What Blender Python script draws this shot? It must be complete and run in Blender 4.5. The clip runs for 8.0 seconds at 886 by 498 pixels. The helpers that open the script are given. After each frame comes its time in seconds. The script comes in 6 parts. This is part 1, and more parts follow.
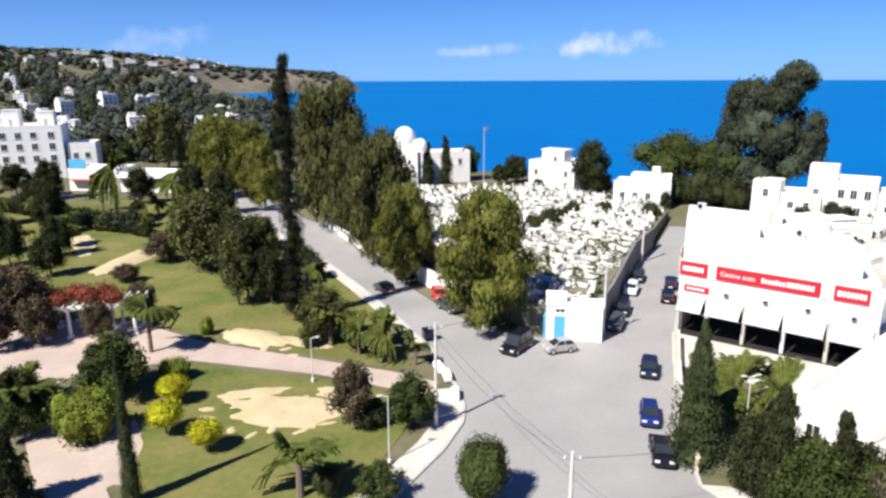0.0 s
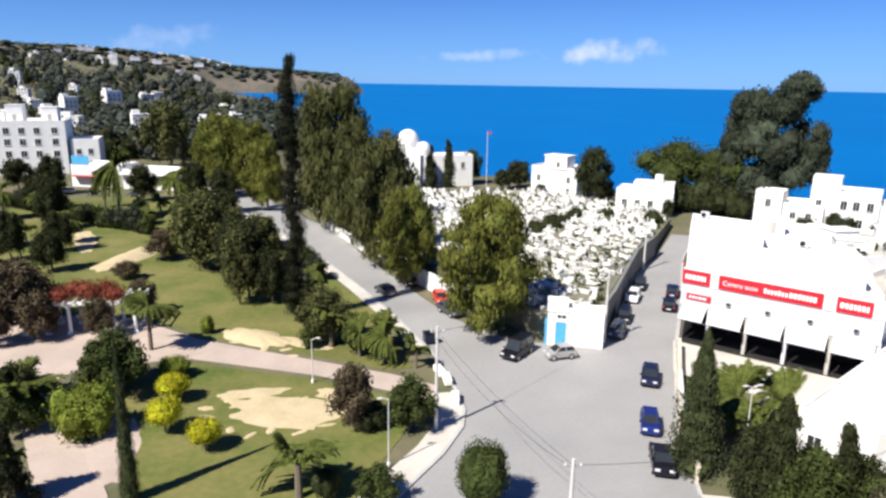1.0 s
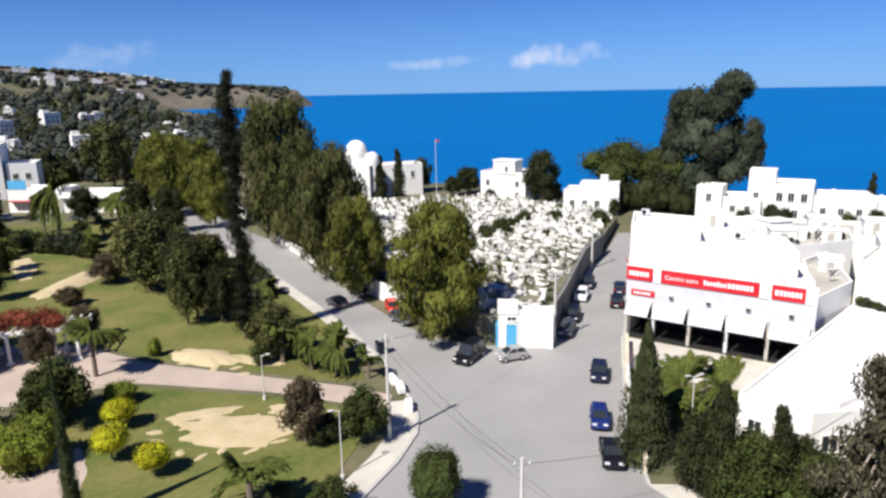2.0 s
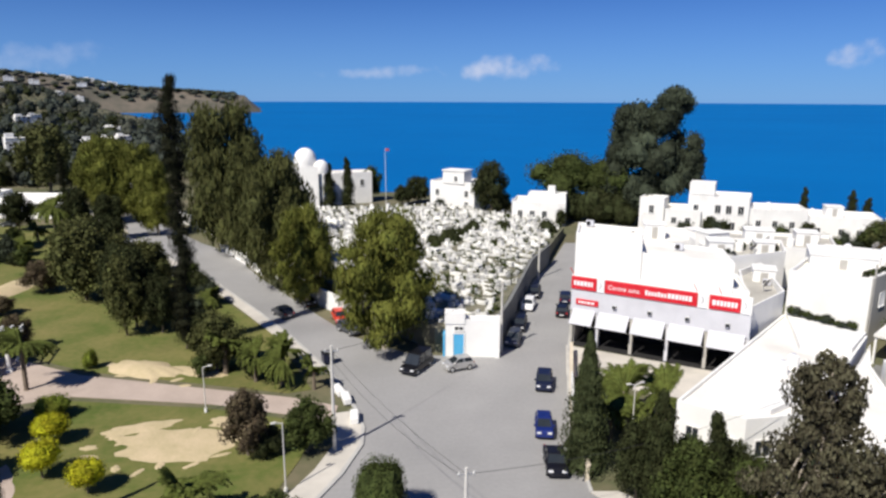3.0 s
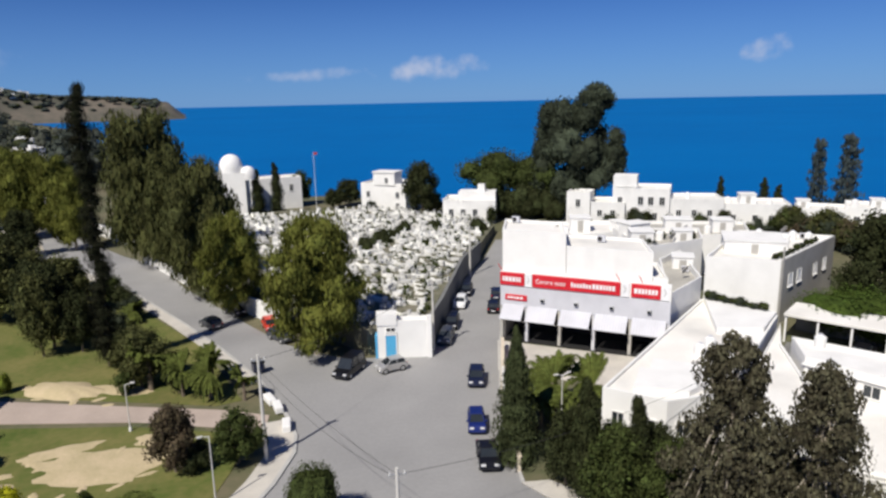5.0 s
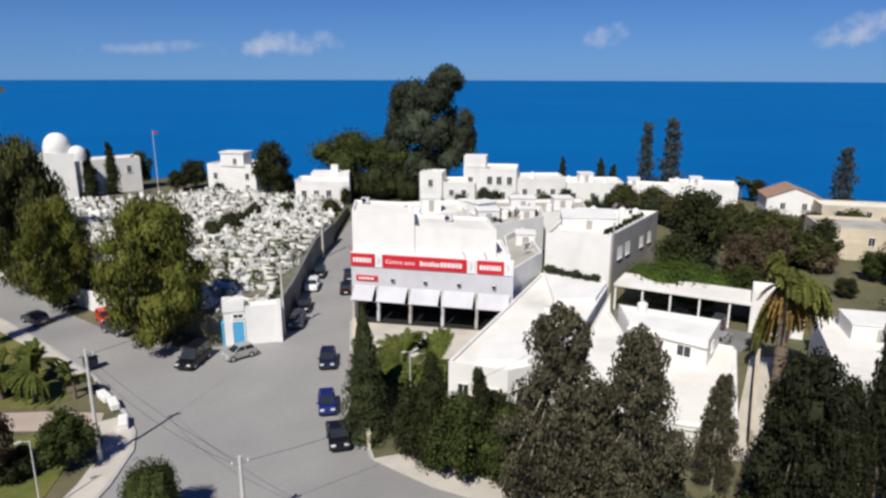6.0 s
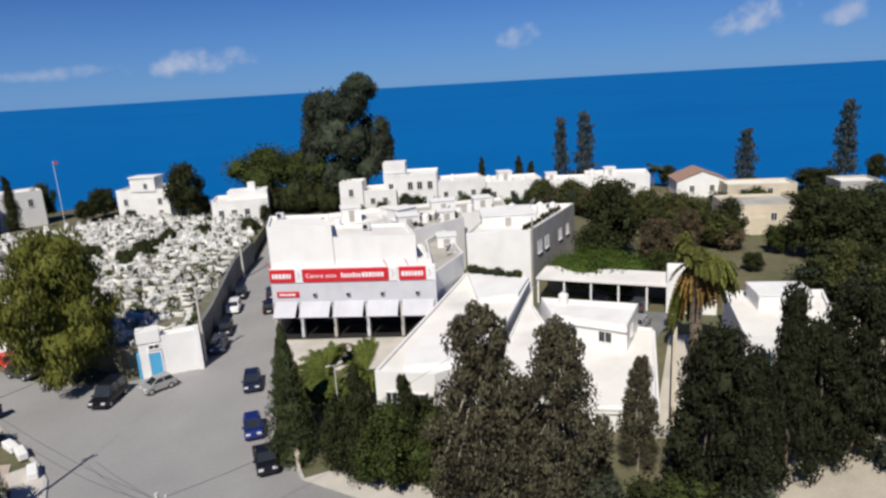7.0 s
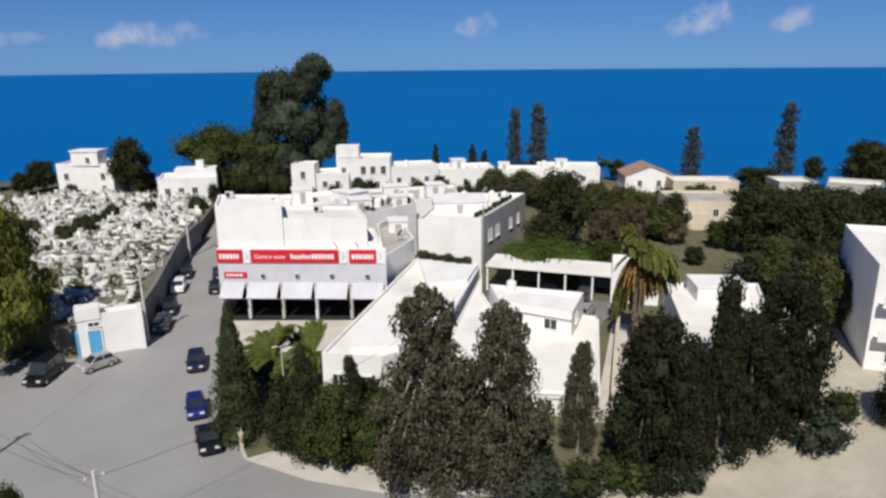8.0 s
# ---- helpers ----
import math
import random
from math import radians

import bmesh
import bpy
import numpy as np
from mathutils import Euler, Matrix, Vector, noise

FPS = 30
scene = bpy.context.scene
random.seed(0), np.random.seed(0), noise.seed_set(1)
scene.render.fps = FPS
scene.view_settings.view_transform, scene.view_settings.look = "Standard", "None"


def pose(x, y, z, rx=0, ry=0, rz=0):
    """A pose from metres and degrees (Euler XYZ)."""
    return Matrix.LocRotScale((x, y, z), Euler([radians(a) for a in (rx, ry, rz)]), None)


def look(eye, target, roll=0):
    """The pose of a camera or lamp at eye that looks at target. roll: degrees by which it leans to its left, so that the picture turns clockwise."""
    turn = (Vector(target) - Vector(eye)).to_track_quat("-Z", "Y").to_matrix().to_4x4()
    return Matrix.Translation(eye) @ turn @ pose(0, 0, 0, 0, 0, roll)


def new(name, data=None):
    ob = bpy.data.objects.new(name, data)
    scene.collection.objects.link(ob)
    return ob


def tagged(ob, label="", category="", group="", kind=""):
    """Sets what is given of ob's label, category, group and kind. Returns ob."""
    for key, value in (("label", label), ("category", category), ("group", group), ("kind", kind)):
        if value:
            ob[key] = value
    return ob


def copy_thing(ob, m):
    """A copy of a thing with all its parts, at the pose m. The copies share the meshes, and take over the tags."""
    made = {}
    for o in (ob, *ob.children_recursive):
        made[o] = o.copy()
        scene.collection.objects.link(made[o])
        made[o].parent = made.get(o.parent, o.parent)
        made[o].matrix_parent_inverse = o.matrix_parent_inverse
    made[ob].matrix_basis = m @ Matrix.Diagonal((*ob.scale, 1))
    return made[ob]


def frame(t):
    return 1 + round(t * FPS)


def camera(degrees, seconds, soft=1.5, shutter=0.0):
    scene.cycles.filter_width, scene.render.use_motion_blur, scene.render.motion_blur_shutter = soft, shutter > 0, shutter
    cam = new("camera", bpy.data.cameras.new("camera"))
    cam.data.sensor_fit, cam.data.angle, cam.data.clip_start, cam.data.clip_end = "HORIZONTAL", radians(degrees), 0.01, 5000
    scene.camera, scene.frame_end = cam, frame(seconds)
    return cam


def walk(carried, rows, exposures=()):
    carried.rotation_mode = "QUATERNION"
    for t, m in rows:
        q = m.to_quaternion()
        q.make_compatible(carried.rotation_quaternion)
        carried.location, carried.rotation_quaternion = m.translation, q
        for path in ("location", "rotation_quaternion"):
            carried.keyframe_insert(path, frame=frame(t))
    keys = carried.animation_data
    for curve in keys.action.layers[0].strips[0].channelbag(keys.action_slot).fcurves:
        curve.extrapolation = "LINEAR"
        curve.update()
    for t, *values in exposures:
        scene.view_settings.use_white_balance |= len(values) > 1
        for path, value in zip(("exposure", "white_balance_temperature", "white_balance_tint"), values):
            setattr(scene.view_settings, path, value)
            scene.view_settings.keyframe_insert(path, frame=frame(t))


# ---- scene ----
cam = camera(66.6, 8.0, soft=2.6)


def view(eye, yaw, pitch, roll):
    """The camera's pose at eye from its turn to the left, its tilt up and its lean, in degrees."""
    a, b = radians(yaw), radians(pitch)
    way = Vector((-math.sin(a) * math.cos(b), math.cos(a) * math.cos(b), math.sin(b)))
    return look(eye, Vector(eye) + way, roll)


walk(cam, [
    (0, view((0.00, 0.00, 27.00), 0.00, -14.45, -0.26)),
    (0.5, view((0.02, 0.04, 27.00), -0.55, -13.98, 0.11)),
    (1, view((-0.27, 0.09, 26.97), 0.00, -14.15, 0.91)),
    (1.5, view((0.44, -0.21, 27.01), -1.96, -13.91, -0.78)),
    (3, view((1.04, -0.46, 27.15), -8.02, -12.75, 0.19)),
    (3.5, view((1.65, -0.62, 27.31), -11.88, -13.09, -1.38)),
    (4, view((1.83, -0.70, 27.25), -11.89, -12.36, -1.41)),
    (5.5, view((2.36, -1.21, 27.19), -17.13, -13.45, -0.73)),
    (6, view((3.04, -1.65, 27.31), -25.51, -14.51, 0.17)),
    (6.5, view((3.60, -1.76, 27.27), -28.45, -13.10, -1.19)),
    (7, view((4.38, -2.06, 27.14), -31.40, -14.13, -3.35)),
    (7.5, view((4.03, -2.01, 27.16), -34.61, -15.05, -0.04)),
    (8, view((4.22, -2.42, 26.94), -35.61, -15.30, -0.55))],
    exposures=[(0.0, 0.7), (1.5, 0.55), (3.5, 0.06), (5.5, -0.08), (8.0, -0.18)])

# ---- light: a clear day, the sun behind the camera to its left ----
SUN_AZ, SUN_EL = radians(226.0), radians(48.0)  # clockwise from +y
world = bpy.data.worlds.new("sky")
scene.world = world
world.use_nodes = True
wn, wl = world.node_tree.nodes, world.node_tree.links
sky = wn.new("ShaderNodeTexSky")
sky.sky_type, sky.sun_disc = "NISHITA", False
sky.sun_elevation, sky.sun_rotation = SUN_EL, SUN_AZ
sky.air_density, sky.dust_density, sky.ozone_density = 0.8, 0.0, 4.0
wn["Background"].inputs["Strength"].default_value = 0.043


def cloud_bank(az, el, wide, high, seed):
    """A factor that is 1 inside a fleecy cloud low over the sea."""
    co = wn.new("ShaderNodeTexCoord")
    sep = wn.new("ShaderNodeSeparateXYZ")
    wl.new(co.outputs["Generated"], sep.inputs[0])

    def calc(op, a, b):
        n = wn.new("ShaderNodeMath")
        n.operation = op
        for k, v in enumerate((a, b)):
            if isinstance(v, float):
                n.inputs[k].default_value = v
            else:
                wl.new(v, n.inputs[k])
        return n.outputs[0]
    turn = calc("ARCTAN2", sep.outputs["X"], sep.outputs["Y"])
    u = calc("DIVIDE", calc("SUBTRACT", turn, radians(az)), radians(wide))
    v = calc("DIVIDE", calc("SUBTRACT", sep.outputs["Z"], radians(el)), radians(high))
    lop = calc("SUBTRACT", v, calc("MULTIPLY", u, 0.35))
    r = calc("ADD", calc("MULTIPLY", u, u), calc("MULTIPLY", lop, lop))
    puff = wn.new("ShaderNodeTexNoise")
    puff.inputs["Scale"].default_value, puff.inputs["Detail"].default_value = 34.0 + seed, 8.0
    wl.new(co.outputs["Generated"], puff.inputs["Vector"])
    edge = calc("SUBTRACT", calc("ADD", -0.55, calc("MULTIPLY", puff.outputs["Fac"], 3.0)), r)
    ramp = wn.new("ShaderNodeMapRange")
    ramp.interpolation_type = "SMOOTHSTEP"
    ramp.inputs["From Min"].default_value, ramp.inputs["From Max"].default_value = 0.0, 1.5
    wl.new(edge, ramp.inputs["Value"])
    return ramp.outputs[0]


tinted = wn.new("ShaderNodeMix")
tinted.data_type, tinted.blend_type = "RGBA", "MULTIPLY"
tinted.inputs[0].default_value = 1.0
wl.new(sky.outputs[0], tinted.inputs[6])
tinted.inputs[7].default_value = (0.42, 0.82, 1.6, 1)
seen = tinted.outputs[2]
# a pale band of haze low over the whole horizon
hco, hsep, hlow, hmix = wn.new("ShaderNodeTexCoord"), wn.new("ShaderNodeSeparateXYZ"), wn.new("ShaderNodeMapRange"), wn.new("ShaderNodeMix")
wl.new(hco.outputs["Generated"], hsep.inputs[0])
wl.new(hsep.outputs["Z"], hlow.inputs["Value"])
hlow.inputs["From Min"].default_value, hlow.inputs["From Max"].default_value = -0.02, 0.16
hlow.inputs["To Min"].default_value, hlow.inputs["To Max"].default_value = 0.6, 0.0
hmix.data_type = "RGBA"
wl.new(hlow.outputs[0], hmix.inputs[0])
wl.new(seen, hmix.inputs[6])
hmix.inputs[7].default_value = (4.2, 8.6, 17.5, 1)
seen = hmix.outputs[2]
for az, el, wide, high, seed, amount in ((13.5, 2.4, 5.2, 1.1, 0.0, 0.9), (3.0, 1.9, 5.0, 0.6, 3.0, 0.55), (38.5, 3.0, 1.9, 1.0, 5.0, 0.8),
                                         (56.0, 3.2, 3.4, 1.3, 8.0, 0.8), (62.0, 3.0, 1.6, 1.0, 2.0, 0.75), (-22.0, 2.6, 5.0, 1.2, 4.0, 0.3),
                                         (80.0, 3.0, 4.0, 1.2, 4.0, 0.5)):
    fac = cloud_bank(az, el, wide, high, seed)
    weak = wn.new("ShaderNodeMath")
    weak.operation = "MULTIPLY"
    weak.inputs[1].default_value = amount
    wl.new(fac, weak.inputs[0])
    mix = wn.new("ShaderNodeMix")
    mix.data_type = "RGBA"
    wl.new(weak.outputs[0], mix.inputs[0])
    wl.new(seen, mix.inputs[6])
    mix.inputs[7].default_value = (11.5, 13.0, 17.0, 1)
    seen = mix.outputs[2]
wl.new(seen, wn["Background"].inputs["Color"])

sun = new("sun", bpy.data.lights.new("sun", "SUN"))
sun.data.energy, sun.data.angle, sun.data.color = 5.4, radians(0.5), (1.0, 0.95, 0.87)
towards = Vector((math.sin(SUN_AZ) * math.cos(SUN_EL), math.cos(SUN_AZ) * math.cos(SUN_EL), math.sin(SUN_EL)))
sun.matrix_world = look(towards * 200, (0, 0, 0))


# ---- materials ----
def surface(name, colour, second=None, scale=1.0, fine=12.0, rough=0.8, bump=0.2, depth=0.02, metal=0.0, spec=0.3, island=0.0, each=0.0, mix=1.0, stains=0.0):
    """Two colours mixed by a coarse and a fine noise, with relief; island varies loose pieces, stains darkens in patches of dirt."""
    m = bpy.data.materials.new(name)
    m.use_nodes = True
    n, l = m.node_tree.nodes, m.node_tree.links
    b = n["Principled BSDF"]
    b.inputs["Roughness"].default_value, b.inputs["Metallic"].default_value = rough, metal
    b.inputs["Specular IOR Level"].default_value = spec
    co = n.new("ShaderNodeTexCoord")
    second = second or tuple(c * 0.75 for c in colour)
    big, small = n.new("ShaderNodeTexNoise"), n.new("ShaderNodeTexNoise")
    for node, s, d in ((big, scale, 4.0), (small, fine, 3.0)):
        node.inputs["Scale"].default_value, node.inputs["Detail"].default_value = s, d
        l.new(co.outputs["Object"], node.inputs["Vector"])
    add = n.new("ShaderNodeMath")
    add.operation = "MULTIPLY_ADD"
    l.new(small.outputs["Fac"], add.inputs[0])
    add.inputs[1].default_value = 0.5
    l.new(big.outputs["Fac"], add.inputs[2])
    span = n.new("ShaderNodeMapRange")
    span.inputs["From Min"].default_value, span.inputs["From Max"].default_value = 0.5, 1.0
    span.inputs["To Max"].default_value = mix
    l.new(add.outputs[0], span.inputs["Value"])
    two = n.new("ShaderNodeMix")
    two.data_type = "RGBA"
    two.inputs[6].default_value, two.inputs[7].default_value = (*colour, 1), (*second, 1)
    l.new(span.outputs[0], two.inputs[0])
    out = two.outputs[2]
    if island:
        geo, hsv = n.new("ShaderNodeNewGeometry"), n.new("ShaderNodeHueSaturation")
        val = n.new("ShaderNodeMapRange")
        val.inputs["To Min"].default_value, val.inputs["To Max"].default_value = 1 - island, 1 + island
        l.new(geo.outputs["Random Per Island"], val.inputs["Value"])
        l.new(val.outputs[0], hsv.inputs["Value"])
        hue = n.new("ShaderNodeMapRange")
        hue.inputs["To Min"].default_value, hue.inputs["To Max"].default_value = 0.5 - island * 0.03, 0.5 + island * 0.03
        l.new(geo.outputs["Random Per Island"], hue.inputs["Value"])
        l.new(hue.outputs[0], hsv.inputs["Hue"])
        l.new(out, hsv.inputs["Color"])
        out = hsv.outputs[0]
    if each:
        info, tone, shade = n.new("ShaderNodeObjectInfo"), n.new("ShaderNodeMapRange"), n.new("ShaderNodeHueSaturation")
        tone.inputs["To Min"].default_value, tone.inputs["To Max"].default_value = 1 - each, 1 + each * 0.3
        l.new(info.outputs["Random"], tone.inputs["Value"])
        l.new(tone.outputs[0], shade.inputs["Value"])
        l.new(out, shade.inputs["Color"])
        out = shade.outputs[0]
    if stains:
        dirt, cut, dark = n.new("ShaderNodeTexNoise"), n.new("ShaderNodeMapRange"), n.new("ShaderNodeMix")
        dirt.inputs["Scale"].default_value, dirt.inputs["Detail"].default_value = scale * 0.6, 7.0
        mapping = n.new("ShaderNodeMapping")
        mapping.inputs["Scale"].default_value = (1.0, 1.0, 0.25)
        mapping.inputs["Location"].default_value = (3.1, 7.7, 1.3)
        l.new(co.outputs["Object"], mapping.inputs[0])
        l.new(mapping.outputs[0], dirt.inputs["Vector"])
        cut.inputs["From Min"].default_value, cut.inputs["From Max"].default_value = 0.52, 0.72
        cut.inputs["To Max"].default_value = stains
        l.new(dirt.outputs["Fac"], cut.inputs["Value"])
        dark.data_type = "RGBA"
        l.new(cut.outputs[0], dark.inputs[0])
        l.new(out, dark.inputs[6])
        dark.inputs[7].default_value = (*(c * 0.45 for c in colour), 1)
        out = dark.outputs[2]
    l.new(out, b.inputs["Base Color"])
    if bump:
        bp = n.new("ShaderNodeBump")
        bp.inputs["Strength"].default_value, bp.inputs["Distance"].default_value = bump, depth
        l.new(add.outputs[0], bp.inputs["Height"])
        l.new(bp.outputs[0], b.inputs["Normal"])
    return m


def leafage(name, colour, second, spread=0.35, through_light=0.15):
    """Foliage: colour from leaf to leaf and in soft patches, a little light through the leaves."""
    m = surface(name, tuple(c * 1.25 for c in colour), tuple(c * 0.6 for c in second), scale=4.0, fine=11.0, rough=0.8, bump=0, spec=0.05, island=spread)
    n, l = m.node_tree.nodes, m.node_tree.links
    b, tl, mx = n["Principled BSDF"], n.new("ShaderNodeBsdfTranslucent"), n.new("ShaderNodeMixShader")
    l.new(b.inputs["Base Color"].links[0].from_socket, tl.inputs["Color"])
    mx.inputs[0].default_value = through_light
    l.new(b.outputs[0], mx.inputs[1])
    l.new(tl.outputs[0], mx.inputs[2])
    l.new(mx.outputs[0], n["Material Output"].inputs["Surface"])
    return m


WHITE = surface("white_limewash", (0.84, 0.83, 0.80), (0.76, 0.75, 0.72), 0.5, 9.0, 0.9, 0.15, stains=0.18)
CREAM = surface("cream_render", (0.66, 0.58, 0.44), (0.55, 0.48, 0.37), 0.4, 8.0, 0.9, 0.2, stains=0.3)
GREYW = surface("grey_render", (0.46, 0.44, 0.40), (0.36, 0.345, 0.315), 0.4, 7.0, 0.9, 0.2, stains=0.4)
ROOFW = surface("pale_flat_roof", (0.84, 0.82, 0.77), (0.74, 0.71, 0.65), 0.25, 5.0, 0.95, 0.2, stains=0.35)
ROOFD = surface("dusty_roof_screed", (0.50, 0.48, 0.43), (0.36, 0.34, 0.30), 0.3, 5.0, 0.95, 0.2, stains=0.4)
TILE_RED = surface("faded_terracotta_tiles", (0.40, 0.25, 0.18), (0.30, 0.19, 0.14), 0.8, 9.0, 0.85, 0.3, island=0.2)
ASPHALT = surface("worn_asphalt", (0.325, 0.318, 0.31), (0.26, 0.256, 0.25), 0.12, 3.0, 0.9, 0.3, 0.01, stains=0.3)
PAVING = surface("pale_concrete_paving", (0.60, 0.56, 0.49), (0.48, 0.45, 0.40), 0.4, 6.0, 0.9, 0.3, stains=0.3)
PATH = surface("pinkish_park_paving", (0.48, 0.39, 0.33), (0.38, 0.31, 0.26), 0.3, 5.0, 0.9, 0.3, stains=0.25)
KERB = surface("kerb_concrete", (0.5, 0.49, 0.46), (0.38, 0.37, 0.35), 0.7, 8.0, 0.9, 0.3)
LAWN = surface("patchy_lawn", (0.075, 0.108, 0.018), (0.19, 0.168, 0.058), 0.16, 1.6, 0.95, 0.8, 0.08, stains=0.35)
SAND = surface("bare_sandy_earth", (0.55, 0.44, 0.28), (0.42, 0.35, 0.2), 0.5, 4.0, 0.95, 0.6, 0.05)
SANDY = surface("pale_dusty_lane", (0.52, 0.47, 0.38), (0.40, 0.36, 0.28), 0.4, 4.0, 0.95, 0.5, 0.04, stains=0.3)
EARTH = surface("dry_earth", (0.17, 0.145, 0.09), (0.07, 0.085, 0.036), 0.07, 1.0, 0.95, 0.6, 0.06)
CLIFF = surface("ochre_cliff", (0.17, 0.14, 0.11), (0.06, 0.066, 0.05), 0.009, 0.05, 0.95, 0.8, 2.0)
GRAVEY = surface("cemetery_ground", (0.22, 0.20, 0.15), (0.10, 0.11, 0.06), 0.35, 4.0, 0.95, 0.5, 0.05)
MARBLE = surface("weathered_tomb_whitewash", (0.80, 0.79, 0.75), (0.55, 0.54, 0.50), 0.8, 9.0, 0.8, 0.2, island=0.3, each=0.3, stains=0.3)
WATER = surface("deep_sea_water", (0.0, 0.128, 0.375), (0.0, 0.106, 0.33), 0.004, 0.02, 0.5, 0.15, 0.3, spec=0.06)
GLASS = surface("dark_window_glass", (0.03, 0.035, 0.04), (0.02, 0.025, 0.03), 1.0, 5.0, 0.12, 0, spec=0.6)
# near-black: deep shade of the bays put into the colour; also grilles
DARK = surface("bay_shade_and_grille_black", (0.025, 0.024, 0.024), (0.015, 0.015, 0.016), 1.0, 5.0, 0.9, 0)
BLUE = surface("sky_blue_paint", (0.10, 0.42, 0.68), (0.08, 0.35, 0.6), 1.0, 8.0, 0.5, 0.1)
NAVY = surface("blue_shutter_paint", (0.05, 0.16, 0.36), (0.04, 0.13, 0.3), 1.0, 8.0, 0.5, 0.1)
RED = surface("red_sign_enamel", (0.62, 0.025, 0.04), (0.52, 0.02, 0.03), 0.8, 6.0, 0.35, 0.05)
REDCLOTH = surface("faded_red_awning", (0.45, 0.06, 0.07), (0.35, 0.05, 0.06), 0.8, 6.0, 0.8, 0.1)
LETTER = surface("white_sign_lettering", (0.82, 0.82, 0.82), (0.76, 0.76, 0.76), 2.0, 9.0, 0.5, 0)
CEMENT = surface("weathered_cement_and_wall_shade", (0.22, 0.22, 0.21), (0.15, 0.15, 0.145), 0.4, 6.0, 0.95, 0.3, stains=0.4)
SHEET = surface("pale_grey_sheet_metal", (0.60, 0.60, 0.63), (0.52, 0.52, 0.55), 0.6, 5.0, 0.5, 0.1, stains=0.15)
STEEL = surface("galvanised_steel", (0.55, 0.55, 0.54), (0.42, 0.42, 0.41), 2.0, 14.0, 0.45, 0.1, metal=0.6)
POLE = surface("pale_concrete_pole", (0.62, 0.60, 0.55), (0.52, 0.50, 0.46), 1.0, 9.0, 0.85, 0.1)
BARK = surface("grey_brown_bark", (0.19, 0.15, 0.11), (0.11, 0.09, 0.07), 1.0, 9.0, 0.95, 0.6, 0.04)
PALEBARK = surface("pale_peeling_bark", (0.42, 0.38, 0.31), (0.25, 0.2, 0.15), 0.8, 5.0, 0.9, 0.5, 0.04)
RUBBER = surface("tyre_rubber", (0.02, 0.02, 0.02), (0.03, 0.03, 0.03), 3.0, 20.0, 0.85, 0.1)
WIRE = surface("black_cable", (0.03, 0.03, 0.03), (0.02, 0.02, 0.02), 3.0, 20.0, 0.6, 0)
L_OLIVE = leafage("olive_green_leaves", (0.150, 0.156, 0.034), (0.092, 0.104, 0.024))
L_DARK = leafage("dark_green_leaves", (0.036, 0.044, 0.018), (0.044, 0.046, 0.019))
L_GUM = leafage("dark_olive_gum_leaves", (0.092, 0.096, 0.034), (0.064, 0.07, 0.027))
L_NIGHT = leafage("deep_green_conifer_leaves", (0.022, 0.026, 0.013), (0.034, 0.034, 0.018), 0.45, 0.1)
L_MID = leafage("mid_green_leaves", (0.064, 0.082, 0.024), (0.042, 0.052, 0.018))
L_HEDGE = leafage("grass_green_hedge_leaves", (0.075, 0.115, 0.022), (0.05, 0.075, 0.018))
L_FRESH = leafage("fresh_green_leaves", (0.16, 0.19, 0.028), (0.09, 0.11, 0.02))
L_BLUE = leafage("grey_green_leaves", (0.054, 0.065, 0.042), (0.038, 0.046, 0.03))
# distance haze is mixed into this needle colour
L_TIER = leafage("haze_tinted_green_needles", (0.066, 0.085, 0.085), (0.05, 0.066, 0.066), 0.3, 0.2)
L_CONE = leafage("cool_green_conifer_leaves", (0.066, 0.08, 0.034), (0.045, 0.054, 0.024), 0.35, 0.15)
# both hill leaf colours are lightened and greyed to paint in haze
L_HILL = leafage("haze_greyed_pinewood_leaves", (0.055, 0.066, 0.054), (0.055, 0.062, 0.05), 0.4, 0.1)
L_HILL_OLIVE = leafage("haze_greyed_olive_leaves", (0.075, 0.08, 0.062), (0.066, 0.07, 0.055), 0.4, 0.1)
L_BLACK = leafage("blackish_cypress_leaves", (0.016, 0.019, 0.010), (0.024, 0.022, 0.012), 0.4, 0.1)
L_PINE = leafage("brownish_conifer_leaves", (0.098, 0.092, 0.056), (0.08, 0.068, 0.044), 0.5, 0.2)
L_YELLOW = leafage("yellow_green_leaves", (0.42, 0.40, 0.02), (0.28, 0.30, 0.02))
L_PURPLE = leafage("purple_brown_leaves", (0.105, 0.078, 0.05), (0.075, 0.066, 0.035))
L_RED = leafage("bougainvillea_bracts", (0.24, 0.05, 0.035), (0.13, 0.07, 0.035))
L_PALM = leafage("palm_fronds", (0.105, 0.125, 0.03), (0.07, 0.085, 0.022), 0.3)
L_CROWN = leafage("sunlit_palm_fronds", (0.13, 0.14, 0.035), (0.10, 0.105, 0.03), 0.35)
L_DRY = leafage("dry_orange_fronds", (0.26, 0.16, 0.05), (0.17, 0.11, 0.04), 0.4)


# ---- building blocks ----
def thing(name, label, category, group="", kind=""):
    return tagged(new(name), label, category, group, kind)


def part(name, bm, material, parent, label=""):
    me = bpy.data.meshes.new(name)
    bm.to_mesh(me)
    bm.free()
    me.materials.append(material)
    ob = new(name, me)
    ob.parent = parent
    if label:
        tagged(ob, label)
    return ob


def solid(name, bm, material, label, category, kind="", group=""):
    ob = part(name, bm, material, None)
    return tagged(ob, label, category, group, kind)


